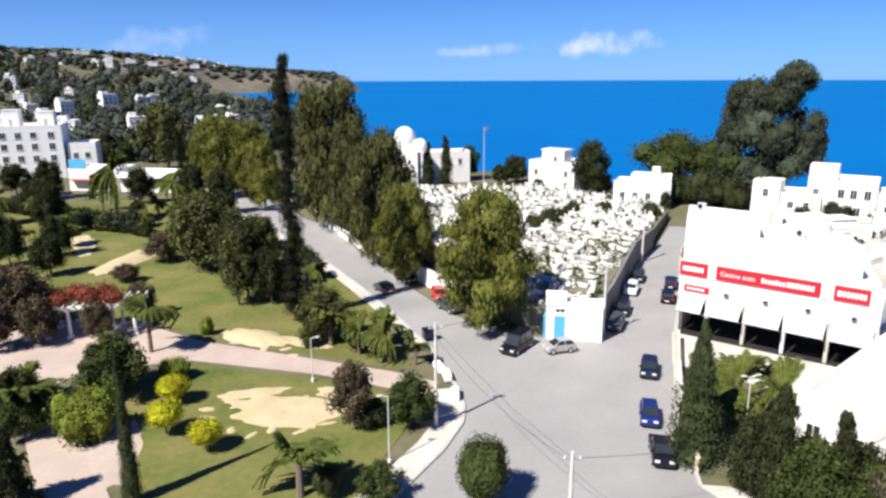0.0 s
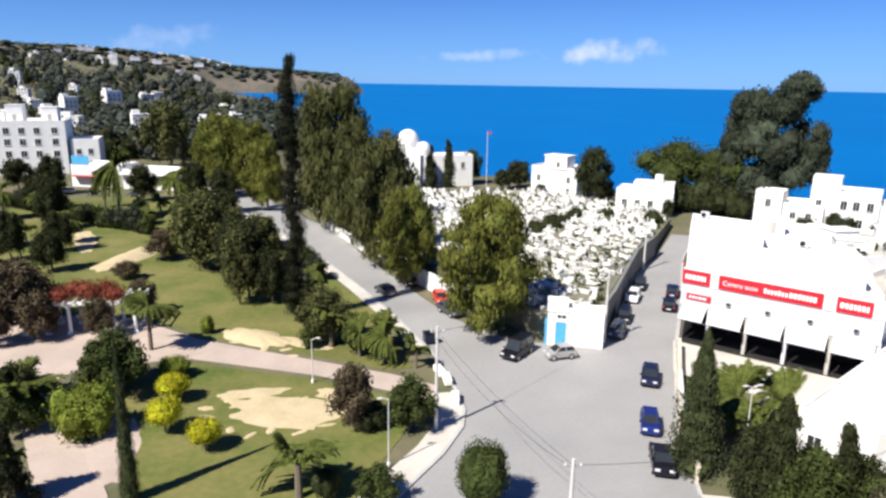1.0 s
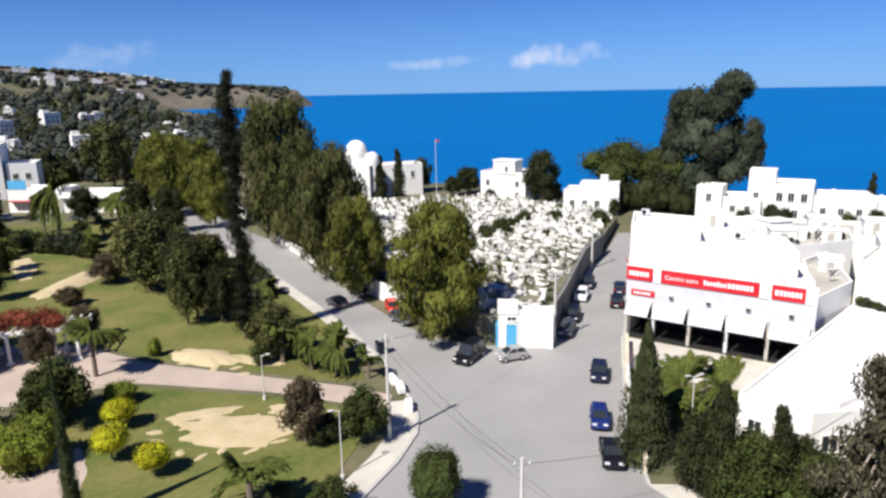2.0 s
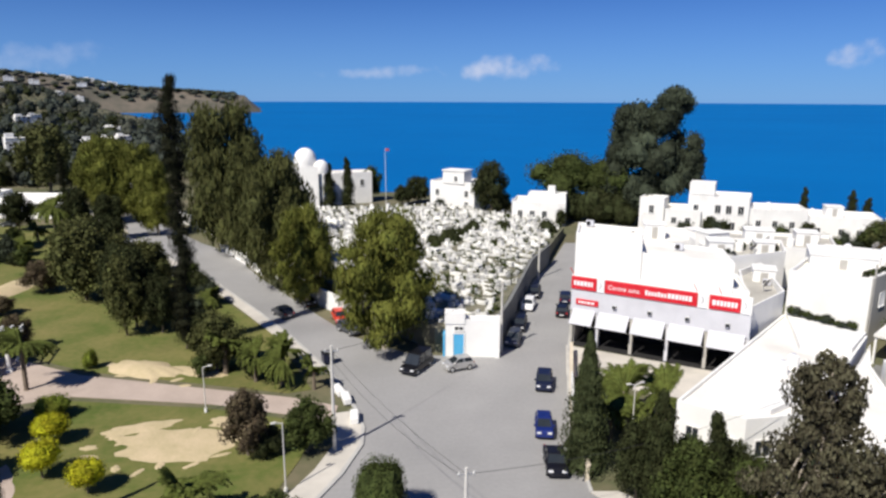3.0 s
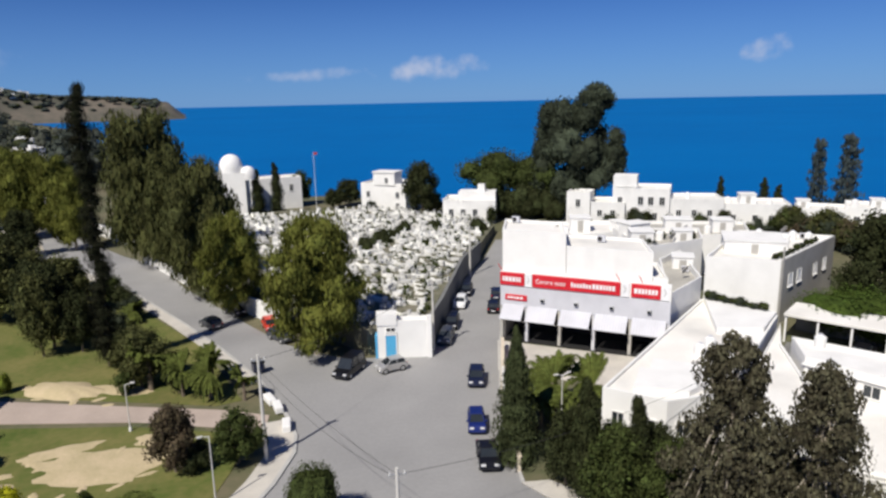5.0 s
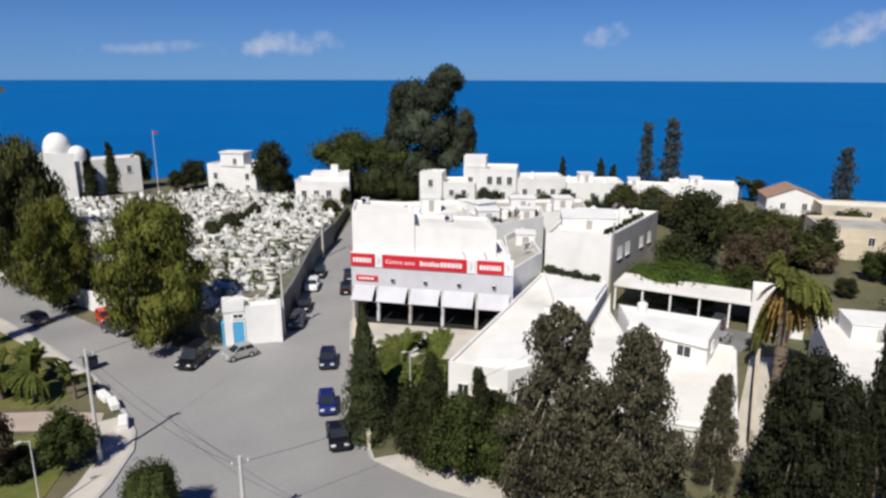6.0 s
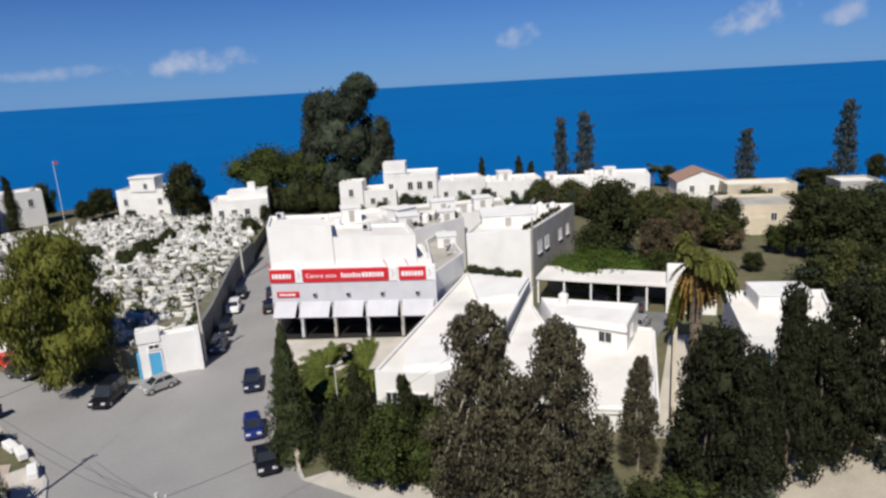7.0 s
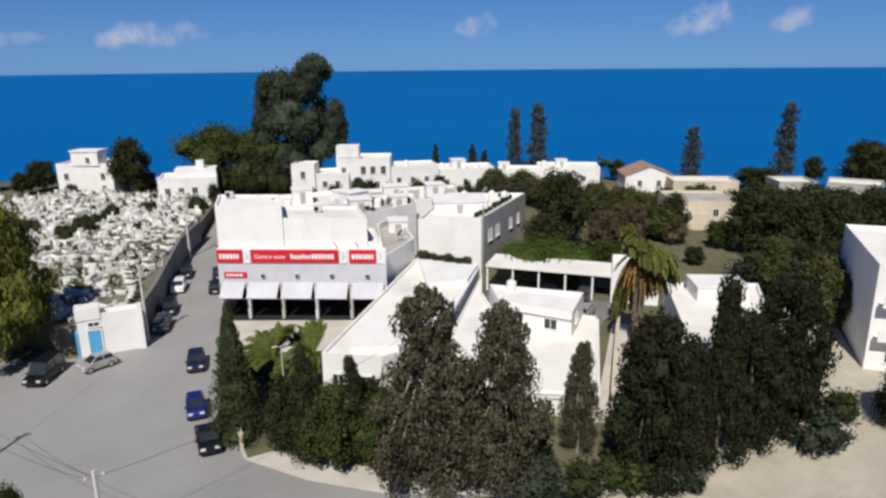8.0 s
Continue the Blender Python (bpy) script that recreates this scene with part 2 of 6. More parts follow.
def box(bm, x0, x1, y0, y1, z0, z1, bevel=0.0):
    made = bmesh.ops.create_cube(bm, size=1.0, matrix=Matrix.LocRotScale(((x0 + x1) / 2, (y0 + y1) / 2, (z0 + z1) / 2), None, (x1 - x0, y1 - y0, z1 - z0)))
    if bevel:
        edges = {e for v in made["verts"] for e in v.link_edges}
        bmesh.ops.bevel(bm, geom=list(edges), offset=bevel, segments=1, affect="EDGES")
    return bm


def boxed(*size, bevel=0.0):
    return box(bmesh.new(), *size, bevel=bevel)


def rod(bm, a, b, r0, r1=None, sides=8):
    a, b = Vector(a), Vector(b)
    m = Matrix.Translation((a + b) / 2) @ (b - a).to_track_quat("Z", "Y").to_matrix().to_4x4()
    bmesh.ops.create_cone(bm, cap_ends=True, segments=sides, radius1=r0, radius2=r0 if r1 is None else r1, depth=(b - a).length, matrix=m)
    return bm


def prism(points, z0, z1):
    """An upright block over an outline; z0 and z1 may be functions of x, y."""
    bm = bmesh.new()
    low, high = [], []
    for x, y in points:
        low.append(bm.verts.new((x, y, z0)))
        high.append(bm.verts.new((x, y, z1)))
    n = len(points)
    bm.faces.new(high)
    bm.faces.new(low[::-1])
    for i in range(n):
        bm.faces.new((low[i], low[(i + 1) % n], high[(i + 1) % n], high[i]))
    bmesh.ops.recalc_face_normals(bm, faces=bm.faces)
    big = [f for f in bm.faces if len(f.verts) > 4]
    bmesh.ops.triangulate(bm, faces=big)
    return bm


def from_arrays(name, verts, faces, material, parent=None):
    me = bpy.data.meshes.new(name)
    me.from_pydata(verts, [], faces)
    me.materials.append(material)
    ob = new(name, me)
    ob.parent = parent
    return ob


# ---- the land, the sea ----
COAST = ((-180, 2600), (-64.5, 2600), (-26.9, 2600), (-20.4, 2500), (-18.3, 1100), (-15, 780), (-11.2, 391.1), (-5.83, 208.9), (4.88, 191.7), (12.4, 180.7), (21.1, 171.7), (37.2, 167), (53.1, 169), (68.8, 172.3), (93.2, 198.8), (180, 700))
HILL = ((-180, 0), (-100, 30), (-65, 62), (-34, 46), (-26, 39), (-21.8, 30), (-18.5, 8), (-14.2, 0), (180, 0))
HEAD = ((-32.2, 89.36), (-25.8, 80.61), (-20.4, 66.38), (-17.2, 47.79), (-14, 39.03), (-10.8, 33.56), (-8.06, 28.09), (-6.67, -20.04))


def along(table, a):
    return float(np.interp(a, [p[0] for p in table], [p[1] for p in table]))


def ease(a, b, v):
    t = min(1.0, max(0.0, (v - a) / (b - a)))
    return t * t * (3 - 2 * t)


def land(x, y):
    az, d = math.degrees(math.atan2(x, y)), math.hypot(x, y)
    z = along(HILL, az) * ease(240, 1000, d)
    if d > 260:
        z += 5 * ease(260, 600, d) * noise.noise(Vector((x / 130, y / 130, 3)))
    edge = along(COAST, az) + 8 * noise.noise(Vector((x / 40, y / 40, 0)))
    z = z * (1 - ease(edge, edge + 12, d)) - 17 * ease(edge, edge + 12, d)
    if -33 < az < -5.5:
        head = along(HEAD, az) + 5 * noise.noise(Vector((x / 90, y / 90, 7)))
        z = max(z, -17 + (head + 17) * ease(1690, 1830, d) * (1 - ease(2300, 2500, d)))
    return z


def build_land():
    turns = [a for a in np.r_[np.arange(-180, -60, 4), np.arange(-60, 80, 0.5), np.arange(80, 180, 4)]]
    rings = list(np.r_[np.arange(0.5, 130, 12), np.arange(140, 250, 5), np.geomspace(255, 4850, 80)])
    verts = [(float(d * math.sin(radians(a))), float(d * math.cos(radians(a)))) for d in rings for a in turns]
    verts = [(x, y, land(x, y)) for x, y in verts]
    n = len(turns)
    faces = [(i * n + j, i * n + (j + 1) % n, (i + 1) * n + (j + 1) % n, (i + 1) * n + j) for i in range(len(rings) - 1) for j in range(n)]
    faces.append(tuple(range(n)))
    ob = from_arrays("ground", verts, [f[::-1] for f in faces], EARTH)
    ob.data.materials.append(CLIFF)
    for p in ob.data.polygons:
        p.use_smooth = True
        if math.hypot(p.center[0], p.center[1]) > 1500:
            p.material_index = 1
    return tagged(ob, "dry earth land with scrub, falling to the sea", "ground", kind="structure")


build_land()
sea = from_arrays("water", [(4900 * math.cos(a), 4900 * math.sin(a), -12.0) for a in np.linspace(0, 2 * math.pi, 181)[:-1]], [tuple(range(180))], WATER)
tagged(sea, "calm deep blue sea out to the horizon", "sea", kind="structure")

# ---- roads, kerbs, paths, lawns ----
KERB_LEFT = [(-14.22, 20.24), (-5.99, 34.02), (-3.10, 39.00), (0.04, 44.64), (1.64, 48.81), (1.85, 51.61), (1.40, 54.89), (-1.19, 63.99), (-5.49, 74.07), (-10.86, 85.03), (-20.2, 102.7), (-38.9, 131.6), (-60.7, 170.9)]
EDGE_RIGHT = [(17.23, 40.21), (17.80, 43.92), (18.68, 49.10), (20.57, 55.28), (24.07, 66.15), (29.81, 81.33), (34.4, 94.6), (37.8, 103.8), (45.6, 119.7)]
ROAD = KERB_LEFT + [(-52.8, 172.8), (-26.6, 128.7), (-19.1, 118.7), (-13.07, 102.65), (-3.27, 82.50), (1.11, 74.00), (7.43, 67.48), (16.34, 66.02), (20.18, 75.28), (28.2, 94.9), (34.0, 104.8), (41.5, 120.7)] \
    + EDGE_RIGHT[::-1] + [(19.68, 35.32), (23.48, 30.50), (27.39, 27.60), (32.16, 21.45), (33.17, 0.98), (-14.26, 4.69)]
solid("road", prism(ROAD, -0.3, 0.03), ASPHALT, "worn pale grey asphalt road junction", "road", "structure")


def beside(points, off):
    """The line moved to its right by off."""
    out = []
    for i, p in enumerate(points):
        a, b = Vector(points[max(i - 1, 0)]), Vector(points[min(i + 1, len(points) - 1)])
        d = (b - a).normalized()
        out.append((p[0] + d.y * off, p[1] - d.x * off))
    return out


def strip(points, o0, o1, z0, z1):
    return prism(beside(points, o0) + beside(points, o1)[::-1], z0, z1)


solid("kerb", strip(KERB_LEFT, 0.0, -0.3, -0.2, 0.16), KERB, "worn concrete kerb along the park", "kerb", "structure")
solid("pavement", strip(KERB_LEFT[:7], -0.3, -2.3, -0.2, 0.15), PAVING, "pale concrete pavement curving round the park corner", "pavement", "structure")
solid("pavement", strip(KERB_LEFT[7:], -0.3, -1.6, -0.2, 0.15), PAVING, "pale concrete pavement beside the park road", "pavement", "structure")
solid("kerb", strip(EDGE_RIGHT, 0.0, 0.25, -0.2, 0.16), KERB, "worn concrete kerb along the garden wall", "kerb", "structure")
solid("pavement", prism([(17.34, 40.11), (19.78, 35.32), (23.58, 30.50), (27.39, 27.70), (29.55, 25.66), (30.49, 26.82), (25.27, 32.04), (19.29, 39.85)], -0.2, 0.15), PAVING, "sandy concrete pavement along the garden", "pavement", "structure")
PATH_TOP = [(-75.1, 78.9), (-51.0, 73.3), (-35.02, 72.31), (-25.84, 66.45), (-12.34, 61.34), (-4.91, 58.57), (-0.47, 56.22)]
PATH_LOW = [(-0.85, 52.76), (-4.57, 55.02), (-11.71, 58.08), (-24.62, 61.35), (-33.88, 59.09), (-35.96, 54.09), (-32.87, 54.03), (-22.10, 39.09), (-16.20, 27.56), (-22.21, 25.75), (-26.99, 39.16), (-37.54, 54.07), (-41.81, 56.78), (-75.1, 60.6)]
solid("park_path", prism(PATH_TOP + PATH_LOW, -0.2, 0.06), PATH, "pinkish paved path and square in the park", "path", "structure")
lawn = solid("lawn", prism([(-3.22, 47.36), (-2.30, 52.12), (-4.77, 54.27), (-11.90, 57.25), (-24.51, 60.42), (-30.98, 54.14), (-21.49, 39.93), (-14.71, 25.73), (-6.16, 38.16)], -0.2, 0.05), LAWN, "patchy green lawn with dry spots", "lawn", "structure")
lawn = solid("lawn", prism([(-2.98, 60.06), (-5.12, 59.50), (-12.25, 62.27), (-25.65, 67.39), (-34.83, 73.25), (-50.9, 74.2), (-80.1, 80.8), (-89.3, 133.8), (-82.6, 146.9), (-59.4, 153.7), (-38.5, 128.5), (-20.8, 99.1), (-8.04, 75.91)], -0.2, 0.05), LAWN, "grassy park slope with dry spots", "lawn", "structure")


def patch(x, y, rx, ry, turn, seed, material=SAND, z=0.06, rise=0.0):
    """A bare patch with a ragged outline, slightly domed."""
    bm = bmesh.new()
    c, s = math.cos(radians(turn)), math.sin(radians(turn))
    rings = [bm.verts.new((x, y, z + 0.05 + rise))]
    last = None
    for k in range(1, 5):
        ring = []
        for i in range(36):
            a = 2 * math.pi * i / 36
            r = (1 + 0.35 * noise.noise(Vector((2 * math.cos(a), 2 * math.sin(a), seed))) + 0.12 * noise.noise(Vector((6 * math.cos(a), 6 * math.sin(a), seed)))) * k / 4
            u, v = rx * r * math.cos(a), ry * r * math.sin(a)
            ring.append(bm.verts.new((x + u * c - v * s, y + u * s + v * c, z + (0.05 + rise) * (1 - (k / 4) ** 2) - (0.02 if k == 4 else 0))))
        for i in range(36):
            j = (i + 1) % 36
            bm.faces.new((rings[0], ring[i], ring[j]) if last is None else (last[i], ring[i], ring[j], last[j]))
        last = ring
    ob = solid("sand_patch", bm, material, "bare sandy patch worn into the grass", "bare ground", "structure")
    for p in ob.data.polygons:
        p.use_smooth = True


patch(-13.1, 50.9, 5.0, 2.9, -10, 1)
patch(-16.7, 54.2, 3.2, 1.0, 15, 2)
patch(-9.0, 54.0, 2.5, 1.2, -20, 9)
patch(-20.0, 67.2, 4.2, 2.0, -25, 3, rise=0.5)
patch(-14.6, 65.8, 3.6, 1.2, -25, 4)
patch(-47.5, 98.7, 2.6, 8.5, -8, 5, rise=0.6)
patch(-59.9, 108.9, 2.0, 9, 30, 6)
patch(-24.5, 45.0, 2.0, 5.0, 20, 8, PATH)
for k in range(16):
    patch(-14 + 6.5 * math.cos(k * 2.4) * (0.7 + 0.03 * k), 50.2 + 3.2 * math.sin(k * 2.4) * (0.7 + 0.02 * k), 0.5 + 0.07 * (k % 6), 0.25 + 0.05 * (k % 5), k * 40, 20 + k, z=0.055)
for k in range(9):
    patch(-15 - k * 1.1, 62.5 + 0.55 * k + (k % 3), 0.6 + 0.1 * (k % 4), 0.35, k * 30, 50 + k, z=0.055)

# ---- the cemetery on its raised ground ----
CEM = [(9.85, 68.01), (15.71, 67.35), (19.47, 75.76), (27.5, 95.3), (33.2, 105.2), (43.4, 127.3), (41.2, 138.8), (28.9, 154.1), (4.8, 163.3), (-9.1, 159.2), (-17.8, 138.4), (-14.5, 114.1), (-2.13, 88.12)]


def cem_z(x, y):
    return 3.0 - 1.6 * ease(71, 148, y)


def build_cemetery():
    bm = prism(CEM, -0.2, 1.0)
    for v in bm.verts:
        if v.co.z > 0.5:
            v.co.z = cem_z(v.co.x, v.co.y)
    solid("cemetery_ground", bm, GRAVEY, "raised cemetery ground of pale earth and weeds", "ground", "structure")


build_cemetery()


def wall_run(points, z0, z1, thick, material, label, cap=0.06):
    """A garden wall along a line, with a coping."""
    w = thing("garden_wall", label, "wall", kind="structure")
    part("wall", strip(points, -thick / 2, thick / 2, z0, z1), material, w)
    part("coping", strip(points, -thick / 2 - 0.05, thick / 2 + 0.05, z1, z1 + cap), material, w)
    return w


# the dark material paints in the shade on the wall's street face
wall_run([(16.02, 67.15), (19.88, 75.47), (27.9, 95.1), (33.6, 105.0)], -0.1, 3.3, 0.3, CEMENT, "tall cemetery wall along the street, coloured dark as shade")
wall_run([(1.23, 79.71), (-3.33, 87.17), (-16.0, 114.1), (-20.7, 129.0), (-30.8, 143.7), (-46.9, 171.2)], -0.1, 2.3, 0.3, WHITE, "whitewashed cemetery wall behind the roadside trees")


wall_run([(-12.6, 103.6), (-17.2, 113.2), (-22.2, 123.2)], -0.1, 1.3, 0.3, WHITE, "low whitewashed wall under the roadside trees")
solid("verge", prism([(-61, 170), (-49, 142), (-41.5, 136), (-47, 150), (-52, 168)], -0.2, 0.09), SANDY, "pale sandy verge along the park road", "verge", "structure")


# ---- plants ----
rng = np.random.default_rng(7)


def ball(n):
    v = rng.normal(size=(n, 3))
    return v / np.linalg.norm(v, axis=1, keepdims=True)


def sprays(clumps, leaf, long=1.6, droop=0.0, inner=0.62):
    """Leaf sprays over clumps (x, y, z, rx, ry, rz, count): verts and faces; a rough dark heart in each keeps the crown closed."""
    verts, faces, base = [], [], 0
    for x, y, z, rx, ry, rz, count in clumps:
        out = ball(count)
        reach = rng.uniform(0.42, 1.15, (count, 1)) ** 0.7
        mid = out * reach * (rx, ry, rz) + (x, y, z)
        nor = out + rng.normal(scale=0.55, size=(count, 3))
        nor /= np.linalg.norm(nor, axis=1, keepdims=True)
        tip = np.cross(nor, ball(count)) + (0, 0, -droop)
        tip /= np.linalg.norm(tip, axis=1, keepdims=True)
        side = np.cross(nor, tip)
        size = leaf * rng.uniform(0.6, 1.3, (count, 1))
        quad = np.stack([mid - tip * size * long / 2, mid + side * size / 2, mid + tip * size * long / 2, mid - side * size / 2], 1)
        verts.append(quad.reshape(-1, 3))
        faces.append(base + np.arange(count * 4).reshape(-1, 4))
        base += count * 4
        if inner:
            bm = bmesh.new()
            bmesh.ops.create_icosphere(bm, subdivisions=2, radius=1.0)
            core = np.array([v.co for v in bm.verts])
            tri = [[v.index for v in f.verts] for f in bm.faces]
            bm.free()
            core = core * rng.uniform(0.75, 1.15, (len(core), 1)) * inner * 0.82 * np.array((rx, ry, rz)) + (x, y, z)
            verts.append(core)
            faces.append([[base + i for i in f] for f in tri])
            base += len(core)
    return np.concatenate(verts).tolist(), [list(map(int, f)) for fs in faces for f in fs]


def crown(parent, clumps, leaf, material, name="crown", **how):
    v, f = sprays(clumps, leaf, **how)
    return from_arrays(name, v, f, material, parent)


def trunk(parent, base, top, r, limbs, material, bend=0.3):
    """A tapered, slightly bent stem from base to top with limbs to the given points."""
    bm = bmesh.new()
    pts = [Vector(base).lerp(Vector(top), k / 4) + Vector((bend * math.sin(k * 1.3), bend * math.cos(k * 1.7) - bend, 0)) * (k > 0) for k in range(5)]
    for k in range(4):
        rod(bm, pts[k], pts[k + 1], r * (1 - 0.18 * k), r * (1 - 0.18 * (k + 1)), 8)
    for x, y, z in limbs:
        start = pts[2].lerp(pts[4], rng.uniform(0.1, 0.9))
        rod(bm, start, (x, y, z), r * 0.4, r * 0.12, 6)
    return part("trunk", bm, material, parent)


def blobs(n, w, z0, z1, size, count, lean=0.0, shape="egg"):
    """Clumps filling a crown of width w between z0 and z1."""
    out = []
    for i in range(n):
        t = (i + 0.5) / n
        z = z0 + (z1 - z0) * t
        if shape == "egg":
            r = math.sin(math.pi * min(1, (0.2 + 0.7 * t))) ** 0.7
        elif shape == "cone":
            r = 1.05 - t
        elif shape == "column":
            r = 0.75 if t < 0.85 else 0.5
        else:
            r = 1.0
        a = i * 2.4 + rng.uniform(-0.4, 0.4)
        s = size * rng.uniform(0.75, 1.2)
        reach = max(0.0, w / 2 * r - s * 0.55) * rng.uniform(0.5, 1.05)
        out.append((reach * math.cos(a) + lean * t, reach * math.sin(a), z, s, s, s * rng.uniform(0.8, 1.1), count))
    return out


PROTO = {}


def proto(kind, build, variants):
    """Prototypes of unit height and width are built once, at their first place."""
    PROTO[kind] = [build, variants, [], 0]


def plant(kind, x, y, h, w, label="", z=0.0, turn=None):
    """A plant of a kind at x, y with a height and width; each prototype is made once and then copied."""
    p = PROTO[kind]
    i = p[3] % p[1]
    p[3] += 1
    scale = Matrix.Diagonal((w, w, h, 1))
    m = Matrix.Translation((x, y, z)) @ Matrix.Rotation(p[3] * 2.1 if turn is None else turn, 4, "Z")
    if i >= len(p[2]):
        ob = p[0](i)
        ob.matrix_basis = m @ scale
        p[2].append(ob)
    else:
        first = p[2][i]
        keep = first.scale.copy()
        first.scale = (1, 1, 1)
        ob = copy_thing(first, m @ scale)
        first.scale = keep
    if label:
        tagged(ob, label)
    return ob


# All crowns below are built one metre high and one metre wide, so the leaf sizes are shares of that.
def tall_gum(material, label, dense=1.0, low=0.05):
    def build(i):
        ob = thing("eucalyptus_tree", label, "tree", "roadside trees")
        cl = blobs(34, 1.0, low + 0.1, 0.94, 0.15, int(330 * dense), shape="egg")
        cl = [(a, b, c, r, r2, r3 * 0.75, n) for a, b, c, r, r2, r3, n in cl]
        cl.append((0, 0, 0.5, 0.3, 0.3, 0.36, 500))
        trunk(ob, (0, 0, 0), (0, 0, 0.6), 0.035, [(a * 0.8, b * 0.8, c) for a, b, c, *_ in cl[3:12:2]], PALEBARK, 0.01)
        crown(ob, cl, 0.018, material, long=2.6, droop=1.4, inner=0.7)
        return ob
    return build


def round_tree(material, label, low=0.14, group="park trees"):
    def build(i):
        ob = thing("tree", label, "tree", group)
        cl = blobs(22, 1.0, low + 0.1, 0.9, 0.17, 230, shape="egg")
        cl.append((0, 0, 0.55, 0.28, 0.28, 0.28, 300))
        trunk(ob, (0, 0, 0), (0, 0, 0.55), 0.03, [(a * 0.8, b * 0.8, c) for a, b, c, *_ in cl[2:12:2]], BARK, 0.02)
        crown(ob, cl, 0.032, material, inner=0.6)
        return ob
    return build


def bush(material, label, leaf=0.032, count=520):
    def build(i):
        ob = thing("bush", label, "bush", "park bushes")
        cl = [(0.26 * math.cos(a * 1.26 + i), 0.26 * math.sin(a * 1.26 + i), 0.45 + 0.1 * math.sin(a * 2.0), 0.25, 0.25, 0.4, count) for a in range(5)] + [(0, 0, 0.6, 0.3, 0.3, 0.38, count)]
        trunk(ob, (0, 0, 0), (0, 0, 0.4), 0.03, [], BARK, 0.01)
        crown(ob, cl, leaf, material, inner=1.0)
        return ob
    return build


def shrub_of(material, label):
    def build(i):
        ob = thing("shrub", label, "shrub", "garden shrubs")
        cl = blobs(7, 1.0, 0.25, 0.8, 0.27, 170, shape="egg")
        trunk(ob, (0, 0, 0), (0, 0, 0.5), 0.03, [c[:3] for c in cl[1:4]], BARK, 0.02)
        crown(ob, cl, 0.05, material, inner=0.7)
        return ob
    return build


def shrub(i):
    return shrub_of((L_DARK, L_MID, L_BLUE)[i], "dark green garden shrub among others")(i)


def shrub_brown(i):
    return shrub_of(L_PURPLE, "leafless brownish garden shrub among others")(i)


def lobed_gum(i):
    ob = thing("eucalyptus_tree", "huge grey-green eucalyptus standing above the white houses", "tree")
    cl = []
    for lx, z, r, rz in ((-0.22, 0.78, 0.2, 0.12), (0.02, 0.8, 0.2, 0.12), (0.2, 0.92, 0.17, 0.08), (0.1, 0.86, 0.16, 0.1), (-0.3, 0.62, 0.18, 0.14), (0.0, 0.6, 0.26, 0.16), (0.34, 0.56, 0.16, 0.13), (0.4, 0.48, 0.13, 0.1),
                         (-0.22, 0.42, 0.24, 0.16), (0.12, 0.4, 0.26, 0.17), (0.32, 0.34, 0.18, 0.13), (-0.3, 0.26, 0.2, 0.13), (0.0, 0.22, 0.26, 0.14), (-0.1, 0.5, 0.3, 0.2), (0.36, 0.42, 0.16, 0.12), (-0.34, 0.5, 0.15, 0.12)):
        for k in range(9):
            o = ball(1)[0] * 0.85
            cl.append((lx + o[0] * r, o[1] * r * 1.3, z + o[2] * rz, r * 0.62, r * 0.64, rz * 0.62, 200))
    trunk(ob, (0, 0, 0), (0, 0, 0.7), 0.03, [(-0.2, 0, 0.7), (0.2, 0, 0.85), (0.35, 0, 0.5), (-0.25, 0, 0.35)], PALEBARK, 0.01)
    crown(ob, cl, 0.016, L_BLUE, long=2.2, droop=0.8, inner=0.9)
    return ob


def clipped(i):
    ob = thing("clipped_tree", "dense dark green clipped round tree beside the road", "tree")
    trunk(ob, (0, 0, 0), (0, 0, 0.5), 0.04, [], BARK, 0.01)
    cl = [(0, 0, 0.52, 0.46, 0.46, 0.44, 6000)] + [(0.2 * math.cos(a), 0.2 * math.sin(a), 0.55, 0.28, 0.28, 0.4, 1200) for a in (0, 1.6, 3.1, 4.7)]
    crown(ob, cl, 0.022, L_MID, inner=1.08)
    return ob


def lollipop(i):
    ob = thing("yellow_shrub", "bright yellow-green clipped shrub on a short stem", "bush", "yellow shrubs")
    trunk(ob, (0, 0, 0), (0, 0, 0.5), 0.03, [], BARK, 0.01)
    crown(ob, [(0.12 * math.cos(a), 0.12 * math.sin(a), 0.62 + 0.03 * (a % 2), 0.36, 0.36, 0.33, 700) for a in range(6)], 0.035, L_YELLOW, inner=1.02)
    return ob


def column(i):
    ob = thing("column_cypress", "very tall narrow blackish cypress with ragged sides", "tree", "park cypresses")
    trunk(ob, (0, 0, 0), (0, 0, 0.9), 0.09, [], BARK, 0.02)
    cl = [(rng.uniform(-0.16, 0.16), rng.uniform(-0.16, 0.16), 0.05 + 0.93 * k / 44, *(2 * [rng.uniform(0.27, 0.5) * (1 if k < 40 else 0.6)]), 0.022, 260) for k in range(45)]
    crown(ob, cl, 0.02, L_BLACK, long=1.0, inner=0.7)
    return ob


def cypress(i):
    ob = thing("cypress_tree", "dark green cypress with a pointed top", "tree", "cypresses")
    trunk(ob, (0, 0, 0), (0, 0, 0.8), 0.05, [], BARK, 0.01)
    cl = [(rng.uniform(-0.1, 0.1), rng.uniform(-0.1, 0.1), 0.08 + 0.88 * k / 13, *(2 * [0.46 * (1 - 0.75 * (k / 13) ** 1.6)]), 0.07, 350) for k in range(14)]
    crown(ob, cl, 0.03, L_DARK, long=1.4, inner=0.75)
    return ob


